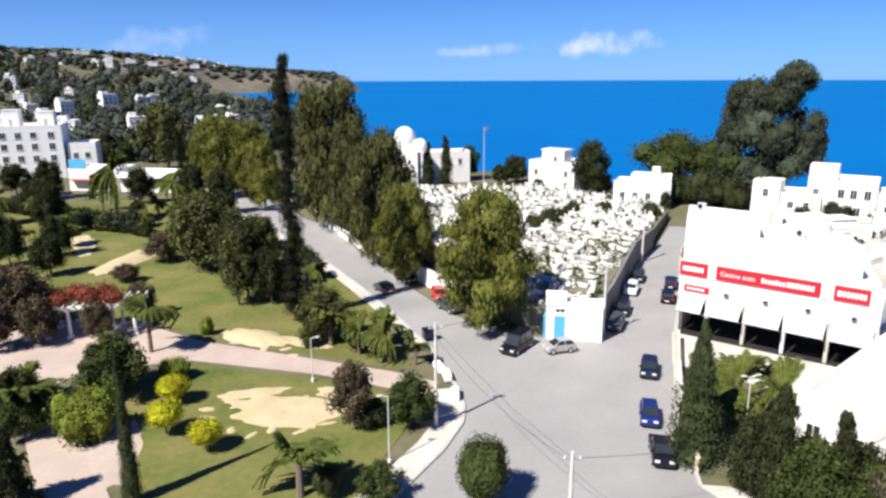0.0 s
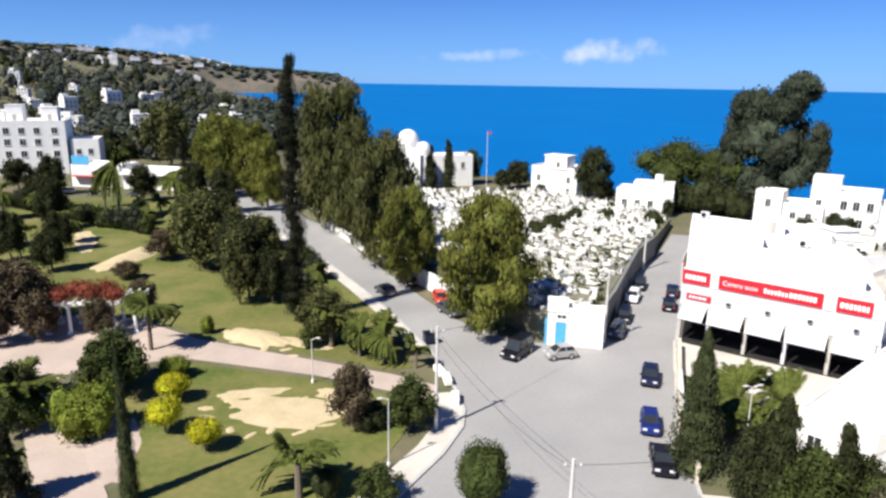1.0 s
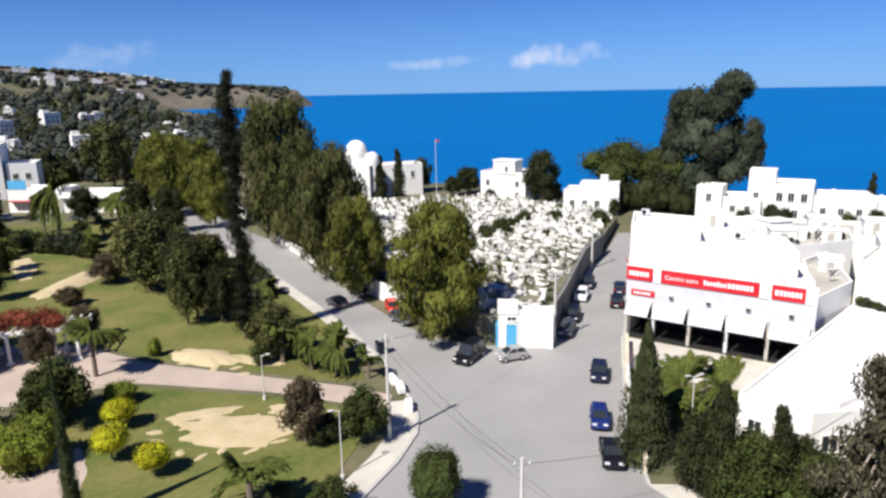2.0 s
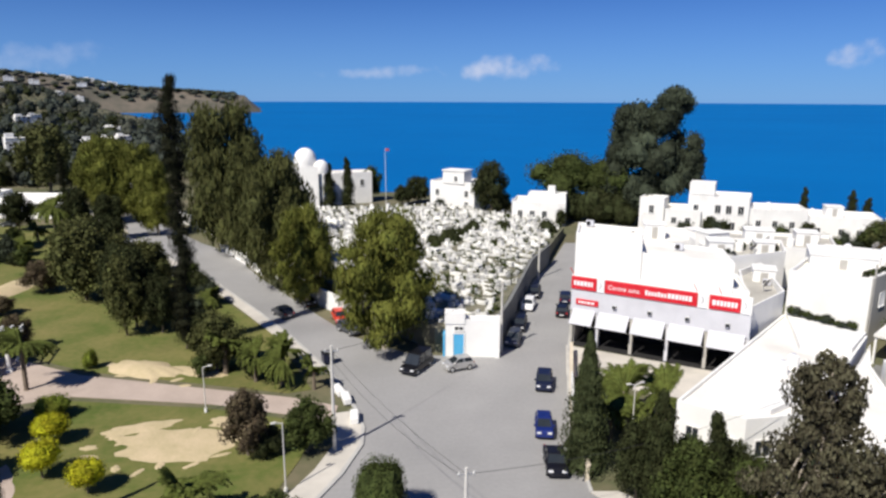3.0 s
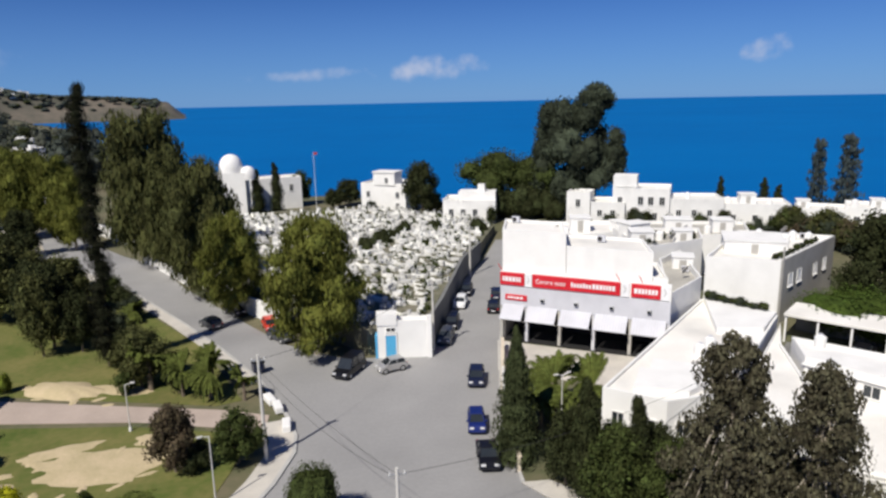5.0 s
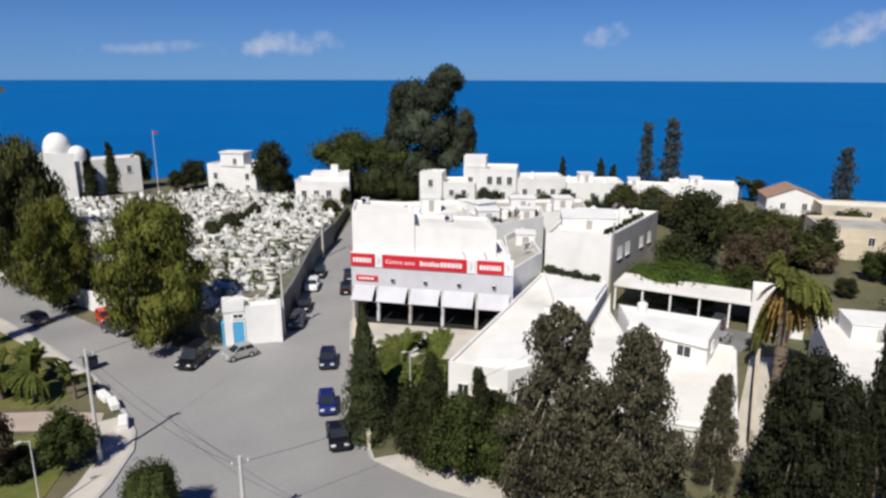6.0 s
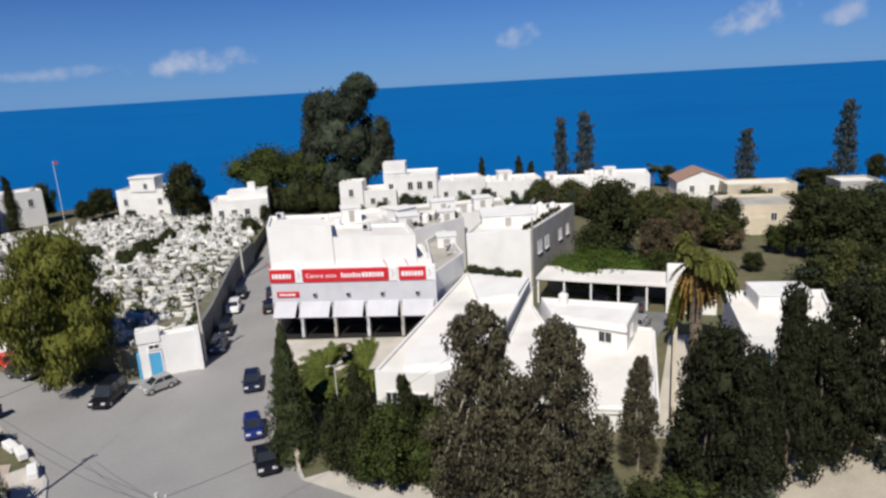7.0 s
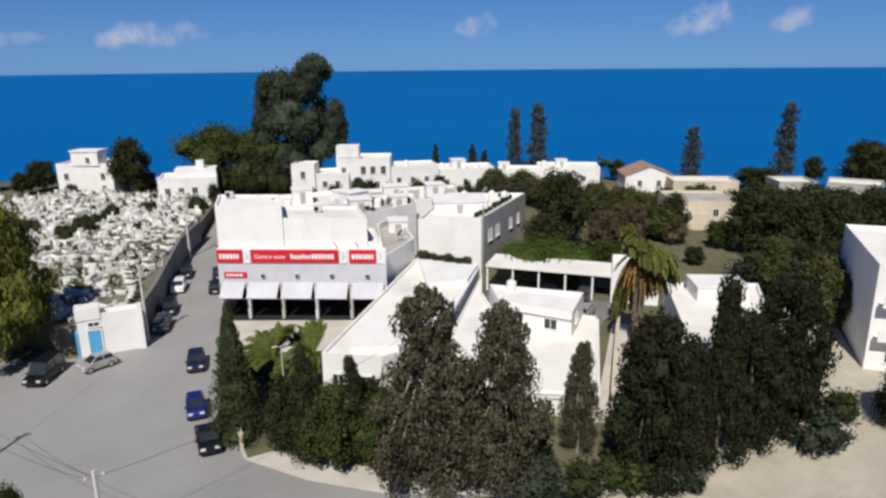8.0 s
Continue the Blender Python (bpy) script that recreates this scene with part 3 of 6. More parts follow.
def cone_hedge(i):
    ob = thing("conical_cypress", "broad conical green cypress with feathery sides", "tree")
    trunk(ob, (0, 0, 0), (0, 0, 0.8), 0.05, [], BARK, 0.01)
    cl = [(0.12 * (1 - k / 22) * math.cos(k * 2.4), 0.12 * (1 - k / 22) * math.sin(k * 2.4), 0.05 + 0.9 * k / 22, *(2 * [0.47 * (1.02 - k / 22) ** 0.8]), 0.055, 700) for k in range(22)]
    crown(ob, cl, 0.02, L_CONE, long=1.7, droop=-0.7, inner=0.8)
    return ob


def sparse_pine(i):
    ob = thing("conifer_tree", "tall loose brown-green conifer with light showing through", "tree", "garden conifers")
    cl, limbs = [], []
    for k in range(74):
        t = k / 73
        wide = (0.5 - 0.4 * t ** 1.5) * (0.62 + 0.76 * min(t, 0.5))
        r = wide * rng.uniform(0.35, 1.1)
        a = k * 2.4 + rng.uniform(-0.3, 0.3)
        z = 0.13 + 0.84 * t
        s = rng.uniform(0.095, 0.175) * (1.1 - 0.5 * t)
        cl.append((r * math.cos(a), r * math.sin(a), z, s, s, s * rng.uniform(0.4, 0.65), 270))
        if k % 3 == 0:
            limbs.append((r * math.cos(a), r * math.sin(a), z))
    trunk(ob, (0, 0, 0), (0, 0, 0.95), 0.024, limbs, PALEBARK, 0.015)
    crown(ob, cl, 0.017, L_PINE, long=1.5, droop=0.0, inner=0.4)
    return ob


def slim_cypress(i):
    ob = thing("slim_cypress", "slim olive-green cypress tapering to a point", "tree", "park cypresses")
    trunk(ob, (0, 0, 0), (0, 0, 0.9), 0.06, [], BARK, 0.01)
    cl = []
    for k in range(40):
        t = k / 39
        r = 0.48 * (1 - t) + 0.03
        cl.append((rng.uniform(-0.04, 0.04), rng.uniform(-0.04, 0.04), 0.03 + 0.94 * t, r, r, 0.035, 260))
    crown(ob, cl, 0.022, L_CONE, long=1.6, droop=-1.2, inner=0.9)
    return ob


def dark_pine(i):
    ob = thing("dark_conifer", "dense blackish green conifer crowding its neighbours", "tree", "dark conifers")
    cl = blobs(44, 1.0, 0.08, 0.93, 0.16, 260, shape="cone" if i == 0 else "egg")
    cl = [(a, b, c, r, r, r * 0.55, n) for a, b, c, r, _, _, n in cl]
    trunk(ob, (0, 0, 0), (0, 0, 0.85), 0.03, [c[:3] for c in cl[4:10]], BARK, 0.01)
    crown(ob, cl, 0.02, L_NIGHT, long=2.0, inner=0.6)
    return ob


def araucaria(i):
    ob = thing("araucaria_tree", "tall thin dark araucaria with open tiers of branches", "tree", "seaside araucarias")
    bm = bmesh.new()
    rod(bm, (0, 0, 0), (0, 0, 1), 0.045, 0.01, 8)
    part("trunk", bm, BARK, ob)
    cl = []
    for k in range(20):
        t = k / 19
        for a in range(5):
            r = 0.46 * (1.05 - 0.55 * t) * rng.uniform(0.45, 1.15)
            cl.append((r * 0.75 * math.cos(a * 1.257 + k * 2.2), r * 0.75 * math.sin(a * 1.257 + k * 2.2), 0.12 + 0.86 * t + rng.uniform(-0.03, 0.03), r * 0.55, r * 0.55, 0.03, 20))
    crown(ob, cl, 0.045, L_TIER, long=2.0, inner=0)
    return ob


def stone_pine(i):
    ob = thing("umbrella_pine", "spreading green umbrella pine on bare trunks", "tree", "umbrella pines")
    cl = [(0.32 * math.cos(a * 0.7) * (0.5 + 0.5 * (a % 2)), 0.32 * math.sin(a * 0.7) * (0.5 + 0.5 * (a % 2)), 0.62 + 0.1 * math.sin(a * 2.0) - 0.08 * (a % 2), 0.2, 0.2, 0.2, 560) for a in range(9)]
    cl += [(0, 0, 0.76, 0.28, 0.28, 0.22, 900), (0.12, 0.1, 0.45, 0.22, 0.22, 0.14, 400), (-0.2, -0.1, 0.46, 0.2, 0.2, 0.14, 400)]
    trunk(ob, (0, 0, 0), (0, 0, 0.7), 0.025, [c[:3] for c in cl], PALEBARK, 0.03)
    crown(ob, cl, 0.02, L_MID, long=1.3, inner=0.8)
    return ob


def frond_crown(ob, n, reach, z, material, leaf, droop, name="crown", up=(0.1, 1.2), seed=0.0):
    """Arching fronds with rows of narrow leaflets, no two alike."""
    verts, faces = [], []
    for k in range(n):
        a, rise = k * 2.399 + seed + rng.uniform(-0.2, 0.2), up[0] + (up[1] - up[0]) * ((k * 0.618) % 1.0)
        long, fall = reach * rng.uniform(0.8, 1.1), droop * rng.uniform(0.6, 1.25)
        d = np.array((math.cos(a), math.sin(a), 0.0))
        side = np.array((-math.sin(a), math.cos(a), 0.0))
        pts = []
        for s in range(9):
            t = s / 8
            pts.append(d * long * math.cos(rise * 0.75) * (t - 0.15 * t * t) + np.array((0, 0, z[0] + z[1] * (math.sin(rise) * t - fall * t * t * t))))
        for s in range(8):
            p, q = pts[s], pts[s + 1]
            w = 0.02 * reach * (1 - s / 9)
            b = len(verts)
            verts += [(p + side * w).tolist(), (p - side * w).tolist(), (q - side * w * 0.85).tolist(), (q + side * w * 0.85).tolist()]
            faces.append((b, b + 1, b + 2, b + 3))
            ll = leaf * math.sin(math.pi * (0.2 + 0.74 * s / 8)) * rng.uniform(0.85, 1.1)
            for part_way in (0.0, 0.33, 0.66):
                c = p + (q - p) * part_way
                for sg in (1, -1):
                    e = c + side * sg * ll * reach + d * ll * reach * 0.8 - np.array((0, 0, z[1] * rng.uniform(0.0, 0.35) * ll))
                    b = len(verts)
                    verts += [c.tolist(), (c + (q - p) * 0.5).tolist(), e.tolist()]
                    faces.append((b, b + 1, b + 2))
    return from_arrays(name, verts, faces, material, ob)


def palm(i):
    ob = thing("palm_tree", "date palm with arching green fronds", "palm", "park palms")
    bm = bmesh.new()
    for k in range(9):
        rod(bm, (0, 0, k * 0.075), (0, 0, (k + 1) * 0.075), 0.044 - 0.001 * k, 0.033, 8)
    part("trunk", bm, BARK, ob)
    frond_crown(ob, 84, 0.62, (0.68, 0.36), L_PALM, 0.12, 0.6, up=(-0.5, 1.45), seed=i)
    return ob


def young_palm(i):
    ob = thing("young_palm", "low feathery green palm", "palm", "garden palms")
    bm = bmesh.new()
    rod(bm, (0, 0, 0), (0, 0, 0.46), 0.055, 0.04, 8)
    part("trunk", bm, BARK, ob)
    frond_crown(ob, 72, 0.62, (0.45, 0.58), L_PALM, 0.12, 0.45, up=(-0.2, 1.45), seed=i)
    return ob


def old_palm(i):
    ob = thing("canary_palm", "large palm with a skirt of dry orange fronds", "palm")
    bm = bmesh.new()
    for k in range(10):
        rod(bm, (0, 0, k * 0.07), (0, 0, (k + 1) * 0.07), 0.085, 0.07, 10)
    part("trunk", bm, BARK, ob)
    frond_crown(ob, 210, 0.56, (0.70, 0.34), L_CROWN, 0.12, 0.7, up=(-0.95, 1.5))
    frond_crown(ob, 34, 0.4, (0.70, 0.34), L_DRY, 0.1, 0.3, "dry_fronds", up=(-1.2, -0.1))
    return ob


proto("gum_dark", tall_gum(L_GUM, "tall dark green eucalyptus beside the road"), 2)
proto("gum_light", tall_gum(L_OLIVE, "olive-yellow drooping eucalyptus beside the road"), 2)
proto("gum_blue", lobed_gum, 1)
proto("round", round_tree(L_DARK, "dark green broadleaf tree with a full crown"), 3)
proto("round_mid", round_tree(L_MID, "mid green broadleaf tree with a full crown"), 3)
proto("park_light", round_tree(L_GUM, "loose olive-green park tree with a light crown"), 2)
proto("brown", round_tree(L_PURPLE, "brownish purple tree with a loose crown"), 2)
proto("bush", bush(L_FRESH, "rounded fresh green bush on the grass"), 2)
proto("bush_dark", bush(L_DARK, "low dark green bush"), 2)
proto("shrub", shrub, 3)
proto("shrub_brown", shrub_brown, 2)
proto("hedge", bush(L_HEDGE, "broad low rounded green hedge mass", 0.02, 1800), 1)
proto("clipped", clipped, 1)
proto("yellow", lollipop, 1)
proto("column", column, 1)
proto("cypress", cypress, 2)
proto("cone", cone_hedge, 1)
proto("slim", slim_cypress, 1)
proto("sparse", sparse_pine, 2)
proto("dark_pine", dark_pine, 2)
proto("araucaria", araucaria, 2)
proto("umbrella", stone_pine, 2)
proto("palm", palm, 2)
proto("young_palm", young_palm, 2)
proto("old_palm", old_palm, 1)


def plants(kind, *places):
    for p in places:
        plant(kind, *p)


# Beside the left road
plants("gum_dark", (-19.5, 118.7, 26.1, 17.0), (-8.9, 96.0, 19.2, 11.6), (-14.9, 108.5, 20, 9))
plants("gum_light", (-4.8, 86.1, 13.6, 8.6), (4.6, 69.9, 15.4, 12.0), (-50.5, 154.2, 18.6, 13.0), (-43.3, 151.7, 17.3, 11), (-36.7, 137.9, 15, 9), (-56.6, 165.1, 17, 12))
# The park
plants("column", (-16.8, 72.4, 29.3, 3.0), (-60.4, 155.5, 15, 1.8))
plant("slim", -20.3, 38.6, 11.8, 1.45)
plants("park_light", (-82.7, 203.3, 19.3, 15.4))
plants("round", (-69.0, 116.4, 9.5, 5.5), (-63.9, 96.1, 7.6, 4.8), (-24.5, 80.5, 10.0, 6.4),
       (-21.0, 78.3, 7.0, 4.0), (-33.4, 48.2, 5.1, 4.0), (-100.8, 157.9, 7.4, 8.1), (-52.6, 140.4, 9.5, 6.5), (-28.2, 87.8, 9, 6), (-71.6, 101.3, 8, 6), (-77.6, 126.8, 8, 6), (-89.4, 152.2, 9, 7))
plants("park_light", (-34.5, 93.2, 10.6, 9.5), (-31.4, 96.2, 8.4, 6.5), (-26.3, 93.4, 8, 6), (-12.6, 66.0, 6.2, 5.6), (-42.3, 113.4, 8, 7))
plants("young_palm", (-11.6, 65.0, 6.6, 5.2), (-5.8, 61.4, 6.0, 3.8), (-8.4, 62.6, 5.6, 3.4))
plants("shrub", (-8.9, 63.4, 3.2, 2.4), (-13.8, 64.6, 2.6, 2.6))
plants("round_mid", (-2.7, 48.4, 4.3, 4.2), (-29.2, 55.1, 4.4, 5.0), (-48.2, 123.6, 5.3, 6.3), (-58.1, 126.0, 4.3, 3.8), (-4.1, 38.8, 2.6, 3.2))
plants("brown", (-44.5, 67.2, 8.0, 6.6), (-7.2, 48.5, 5.5, 3.8), (-42.0, 97.7, 4.7, 5.5), (-42.9, 87.6, 2.5, 4.0), (-47.4, 70.5, 7.0, 5.6), (-42.1, 65.6, 5.2, 4.6), (-36.2, 66.3, 4.4, 3.6), (-45.7, 64.1, 5.0, 4.4), (-35.0, 74.0, 4.2, 4.0))
plants("bush", (-27.5, 46.9, 4.3, 5.2), (-24.7, 57.2, 2.3, 3.1), (-25.4, 68.1, 2.2, 1.6), (-66.7, 126.0, 2.2, 1.6), (-65.8, 114.3, 3.0, 3.0), (-55.0, 123.5, 2.7, 2.6))
plants("bush_dark", (-5.9, 48.5, 2.4, 3.0), (-7.7, 39.2, 2.5, 2.2), (-61.9, 119.0, 2, 2.5), (-75.5, 115.9, 2.5, 3), (-38.2, 102.3, 3, 4))
plants("dark_pine", (-27.7, 37.8, 5.8, 3.8))
plants("young_palm", (-33.1, 47.8, 6.6, 6.6), (-34.6, 49.4, 5.2, 5.0))
plants("round_mid", (-32.4, 47.0, 3.4, 4.2), (-28.6, 53.6, 5.6, 6.2))
plants("park_light", (-26.6, 92.6, 7.8, 6.6), (-24.8, 77.9, 9.6, 4.6), (-41.1, 109.7, 8.6, 7.8))
plants("shrub", (-17.6, 89.7, 3.2, 3.4), (-19.6, 94.0, 3.4, 3.6), (-22.6, 100.0, 3.6, 4.0))
plants("yellow", (-22.9, 52.4, 2.6, 3.0), (-21.5, 47.2, 3.0, 3.0), (-17.6, 44.8, 2.6, 2.8))
plants("palm", (-29.5, 63.4, 6.9, 5.6), (-61.9, 126.0, 15.0, 7.5), (-52.0, 128.7, 10.9, 7.0), (-67.9, 106.3, 4.2, 3.6), (-79.6, 136.0, 7, 5), (-73.6, 120.5, 7, 5))
plants("young_palm", (-6.0, 65.6, 4.6, 4.0), (-2.7, 60.1, 4.2, 3.2), (-17.3, 87.7, 3.5, 3.4), (-35.4, 52.0, 4.5, 4.8), (-9.5, 39.2, 6.0, 5.4), (-27.8, 38.1, 5.4, 2.8), (-55.0, 121.6, 4.3, 3.6), (-57.1, 133.2, 5, 4))
plant("clipped", 2.5, 38.4, 4.9, 3.7)
# The cemetery and the houses by the sea
plants("cypress", (0.8, 165.1, 12.5, 4.2), (-3.8, 165.0, 11.0, 4.4))
plants("bush_dark", (15.6, 112.6, 4.4, 3.6), (18.6, 115.4, 5.0, 3.8), (21.4, 121.0, 3.8, 3.2), (24.2, 124.4, 4.6, 3.6), (38.5, 122.4, 4.6, 4.2), (12.0, 121.9, 4.2, 3.4), (8.6, 110.7, 4.4, 4.2), (26.5, 112.0, 3.4, 3.4), (31.0, 128.0, 3.6, 3.8), (20.0, 96.0, 2.6, 2.6))
plants("round", (32.6, 147.5, 13.2, 9.4), (18.9, 173.0, 7.0, 8.0), (14.7, 171.0, 5, 5), (46.1, 148.2, 5.5, 6), (36.9, 154.0, 5, 6), (26.7, 167.3, 6, 6))
plants("bush_dark", (49.7, 143.4, 5, 7), (55.3, 139.5, 5.5, 7), (60.3, 136.5, 5, 6), (65.4, 132.6, 4, 5), (71.3, 136.3, 5, 6), (78.3, 130.3, 4, 6), (89.1, 126.0, 4, 6), (97.0, 121.8, 4, 5), (61.2, 146.0, 6, 8))
plants("round_mid", (7.1, 179.3, 9, 6))
plant("gum_blue", 66.7, 138.6, 28.6, 18.5, turn=-0.42)
plants("bush_dark", (49.6, 146.2, 8.5, 9), (55.2, 141.4, 8.5, 9), (60.8, 140.3, 9, 8))
plants("umbrella", (51.7, 150.9, 15.6, 19.5), (58.5, 145.5, 14.8, 17.5))
plants("round", (71.0, 121.0, 4.5, 3.4), (87.3, 114.6, 4, 4))
plants("araucaria", (111.1, 117.5, 16.8, 4.6), (115.6, 114.4, 17.3, 6.0), (140.5, 89.7, 12.6, 5.5), (156.6, 76.7, 17.4, 6.0))
plants("cypress", (96.5, 129.1, 8.6, 3.0), (104.3, 124.9, 8.4, 3.4), (106.8, 123.4, 7, 3.4))
plants("palm", (127.3, 104.2, 6.5, 5.0), (102.9, 128.3, 5, 4))
plants("round", (103.6, 51.9, 8.1, 9.0), (106.4, 47.6, 7.5, 8.0), (110.8, 44.2, 8.3, 9.0), (117.7, 41.1, 7.7, 9.0), (161.1, 72.2, 6.2, 5.0), (157.4, 59.4, 11, 11.5), (143.5, 75.1, 5.0, 11.5), (129.8, 102.2, 5, 5))
# The gardens
plant("cone", 17.9, 43.2, 11.2, 4.2)
plants("sparse", (25.1, 28.6, 14.2, 7.8), (29.2, 26.3, 13.0, 7.2), (36.8, 26.8, 8.6, 3.4))
plants("dark_pine", (37.4, 21.4, 12.2, 6.6), (44.3, 20.8, 13.5, 5.2), (50.3, 19.5, 13.0, 6.2), (40.8, 21.0, 10.0, 5.6), (47.0, 20.4, 10.6, 5.6), (53.6, 20.6, 9.0, 4.6), (59.0, 14.6, 6.0, 4.6), (61.5, 13.0, 5.0, 4.0))
plants("round_mid", (21.8, 35.3, 6.0, 4.8), (24.5, 33.0, 5.6, 4.2), (27.2, 31.9, 4.0, 3.6), (23.6, 38.7, 4.6, 3.8), (27.5, 36.0, 4.0, 3.6))
plants("round", (20.1, 39.0, 5.8, 3.8), (22.3, 41.3, 4.8, 3.6), (25.6, 36.4, 5.4, 3.4), (29.2, 33.4, 3.6, 3.2))
plants("cypress", (20.9, 37.2, 8.6, 3.2), (23.5, 35.3, 8.0, 3.0))
plants("young_palm", (23.2, 48.9, 7.2, 6.2), (26.5, 48.2, 6.6, 5.4), (21.4, 47.1, 4.6, 4.2))
plant("old_palm", 55.0, 36.3, 14.0, 7.0)
plant("hedge", 64.9, 58.8, 4.9, 14.0)
plants("round", (75.9, 67.5, 11.8, 9.0), (92.0, 59.2, 7.8, 5.0), (95.5, 48.3, 9.8, 9.0), (91.9, 40.6, 10.1, 9.0), (100.9, 40.3, 9.4, 8.0), (82.5, 33.6, 6.7, 6.0), (84.2, 49.9, 2.6, 3.4), (68.5, 63.5, 7, 6), (80.4, 60.9, 6, 5), (104.4, 47.3, 8, 7), (88.9, 33.4, 6, 6))
plants("round_mid", (94.5, 53.1, 4.2, 4.2), (72.6, 55.5, 4, 5), (86.8, 41.3, 5, 5))
plants("brown", (77.4, 60.3, 7.0, 6.0), (84.5, 60.8, 7.0, 5.0), (79.5, 57.1, 4.5, 4))
# Thick growth in the gardens by the sea and along the park's far side
for k in range(100):
    az, d = radians(41.0 + (k * 0.618 % 1.0) * 30.0), 80.0 + (k * 0.382 % 1.0) * 62.0
    x, y = d * math.sin(az), d * math.cos(az)
    if x > 62 and not (math.hypot(x - 105, y - 65) < 12 or (57 < x < 74 and y > 50) or (x > 100 and y > 75) or math.hypot(x - 84, y - 51) < 10):
        if k % 6 == 1:
            plant("park_light", x, y, rng.uniform(4.5, 7.5), rng.uniform(4.5, 7.0), "olive-green garden tree with a loose crown")
        else:
            plant("shrub_brown" if k % 5 == 0 else "shrub", x, y, rng.uniform(2.5, 6.5), rng.uniform(4.0, 7.5))
for k in range(44):
    x, y = -112 + (k * 0.618 % 1.0) * 62, 113 + (k * 0.382 % 1.0) * 37
    if x > -104 + (y - 113) * 0.1 and not (y > 141 and x > -95):
        plant("shrub", x, y, rng.uniform(2.0, 5.5), rng.uniform(2.5, 5.0))
plants("palm", (-83.4, 124.8, 8, 6), (-69.8, 136.3, 9, 6), (-95.1, 135.5, 9, 6), (-61.8, 107.0, 6, 5))
plants("round", (-54.9, 90.6, 6, 5), (-59.8, 101.6, 6.5, 5), (-69.5, 90.3, 8, 6), (-36.3, 108.0, 9, 7), (-44.5, 133.9, 9, 7), (-66.0, 145.8, 8, 7))
plants("shrub", (-18.1, 80.5, 4, 4), (-14.5, 69.8, 3, 3.4), (-10.0, 67.5, 3, 3), (-22.2, 84.2, 4, 4), (-16.1, 75.8, 3.4, 3), (61.5, 31.0, 4, 4), (58.7, 23.3, 4, 5), (47.8, 26.8, 5, 5), (34.4, 38.2, 3, 3), (32.4, 36.8, 4, 3.4), (31.0, 35.8, 3.6, 3.4), (32.2, 31.3, 5, 4), (21.2, 52.2, 2.6, 3), (23.7, 52.6, 2.4, 3), (29.5, 44.8, 2, 2))
plants("shrub", (30.6, 24.1, 3.4, 3.6), (33.1, 22.8, 3.0, 3.4), (35.7, 21.7, 3.2, 3.6), (38.5, 19.9, 3.2, 3.6), (32.0, 26.9, 4, 4), (27.9, 29.1, 3, 3.2), (50.5, 16.4, 3.6, 3.6), (55.8, 17.6, 3, 3.4),
       (131.6, 66.4, 4, 6), (137.6, 60.3, 4.5, 7), (125.8, 58.9, 5, 7), (132.8, 52.7, 5, 7), (140.7, 50.4, 5, 7), (146.7, 46.3, 5, 7), (119.8, 66.9, 4, 6), (118.0, 55.4, 5, 7), (125.0, 47.3, 5, 7), (135.9, 42.9, 5, 7), (112.2, 49.8, 5, 7), (151.8, 40.2, 5, 7), (121.6, 74.6, 4, 6), (113.6, 76.8, 4, 6))


# ---- buildings ----
def window(parent, x, z, w, h, y, material=GLASS, shutters=False):
    """A framed window in a wall that faces -y at depth y of its parent."""
    f = bmesh.new()
    for a, b, c, d in ((x - w / 2 - 0.08, x - w / 2, z, z + h), (x + w / 2, x + w / 2 + 0.08, z, z + h), (x - w / 2 - 0.08, x + w / 2 + 0.08, z + h, z + h + 0.09)):
        box(f, a, b, y - 0.07, y + 0.05, c, d)
    box(f, x - 0.03, x + 0.03, y - 0.05, y + 0.02, z, z + h)
    frame_ob = part("window", f, NAVY if shutters else WHITE, parent)
    part("pane", boxed(x - w / 2, x + w / 2, y - 0.02, y + 0.04, z, z + h), material, frame_ob)
    part("sill", boxed(x - w / 2 - 0.15, x + w / 2 + 0.15, y - 0.14, y + 0.03, z - 0.1, z), WHITE, frame_ob)


def parapet(points, z, rise=0.5, thick=0.22):
    """A low wall round a roof's outline, which runs anticlockwise."""
    bm = bmesh.new()
    n = len(points)
    inner = []
    for i in range(n):
        p, a, b = Vector(points[i]), Vector(points[i - 1]), Vector(points[(i + 1) % n])
        d0, d1 = (p - a).normalized(), (b - p).normalized()
        m = (Vector((-d0.y, d0.x)) + Vector((-d1.y, d1.x))).normalized()
        inner.append(p + m * thick / max(0.4, m.dot(Vector((-d0.y, d0.x)))))
    for i in range(n):
        j = (i + 1) % n
        quad = (points[i], points[j], inner[j], inner[i])
        low = [bm.verts.new((q[0], q[1], z)) for q in quad]
        high = [bm.verts.new((q[0], q[1], z + rise)) for q in quad]
        bm.faces.new(high)
        for k in range(4):
            bm.faces.new((low[k], low[(k + 1) % 4], high[(k + 1) % 4], high[k]))
    bmesh.ops.recalc_face_normals(bm, faces=bm.faces)
    return bm


def shell(points, h, label, wall=WHITE, roof=ROOFW, rise=0.5, z0=-0.2, name="house"):
    """A flat-roofed house over an outline given in world metres, anticlockwise."""
    ob = thing(name, label, "house")
    part("wall", prism(points, z0, h), wall, ob)
    inset = [tuple(Vector(p).lerp(sum((Vector(q) for q in points), Vector((0, 0))) / len(points), 0.02)) for p in points]
    part("roof", prism(inset, h + 0.004, h + 0.06), roof, ob)
    if rise:
        part("parapet", parapet(points, h - 0.01, rise), wall, ob)
    return ob


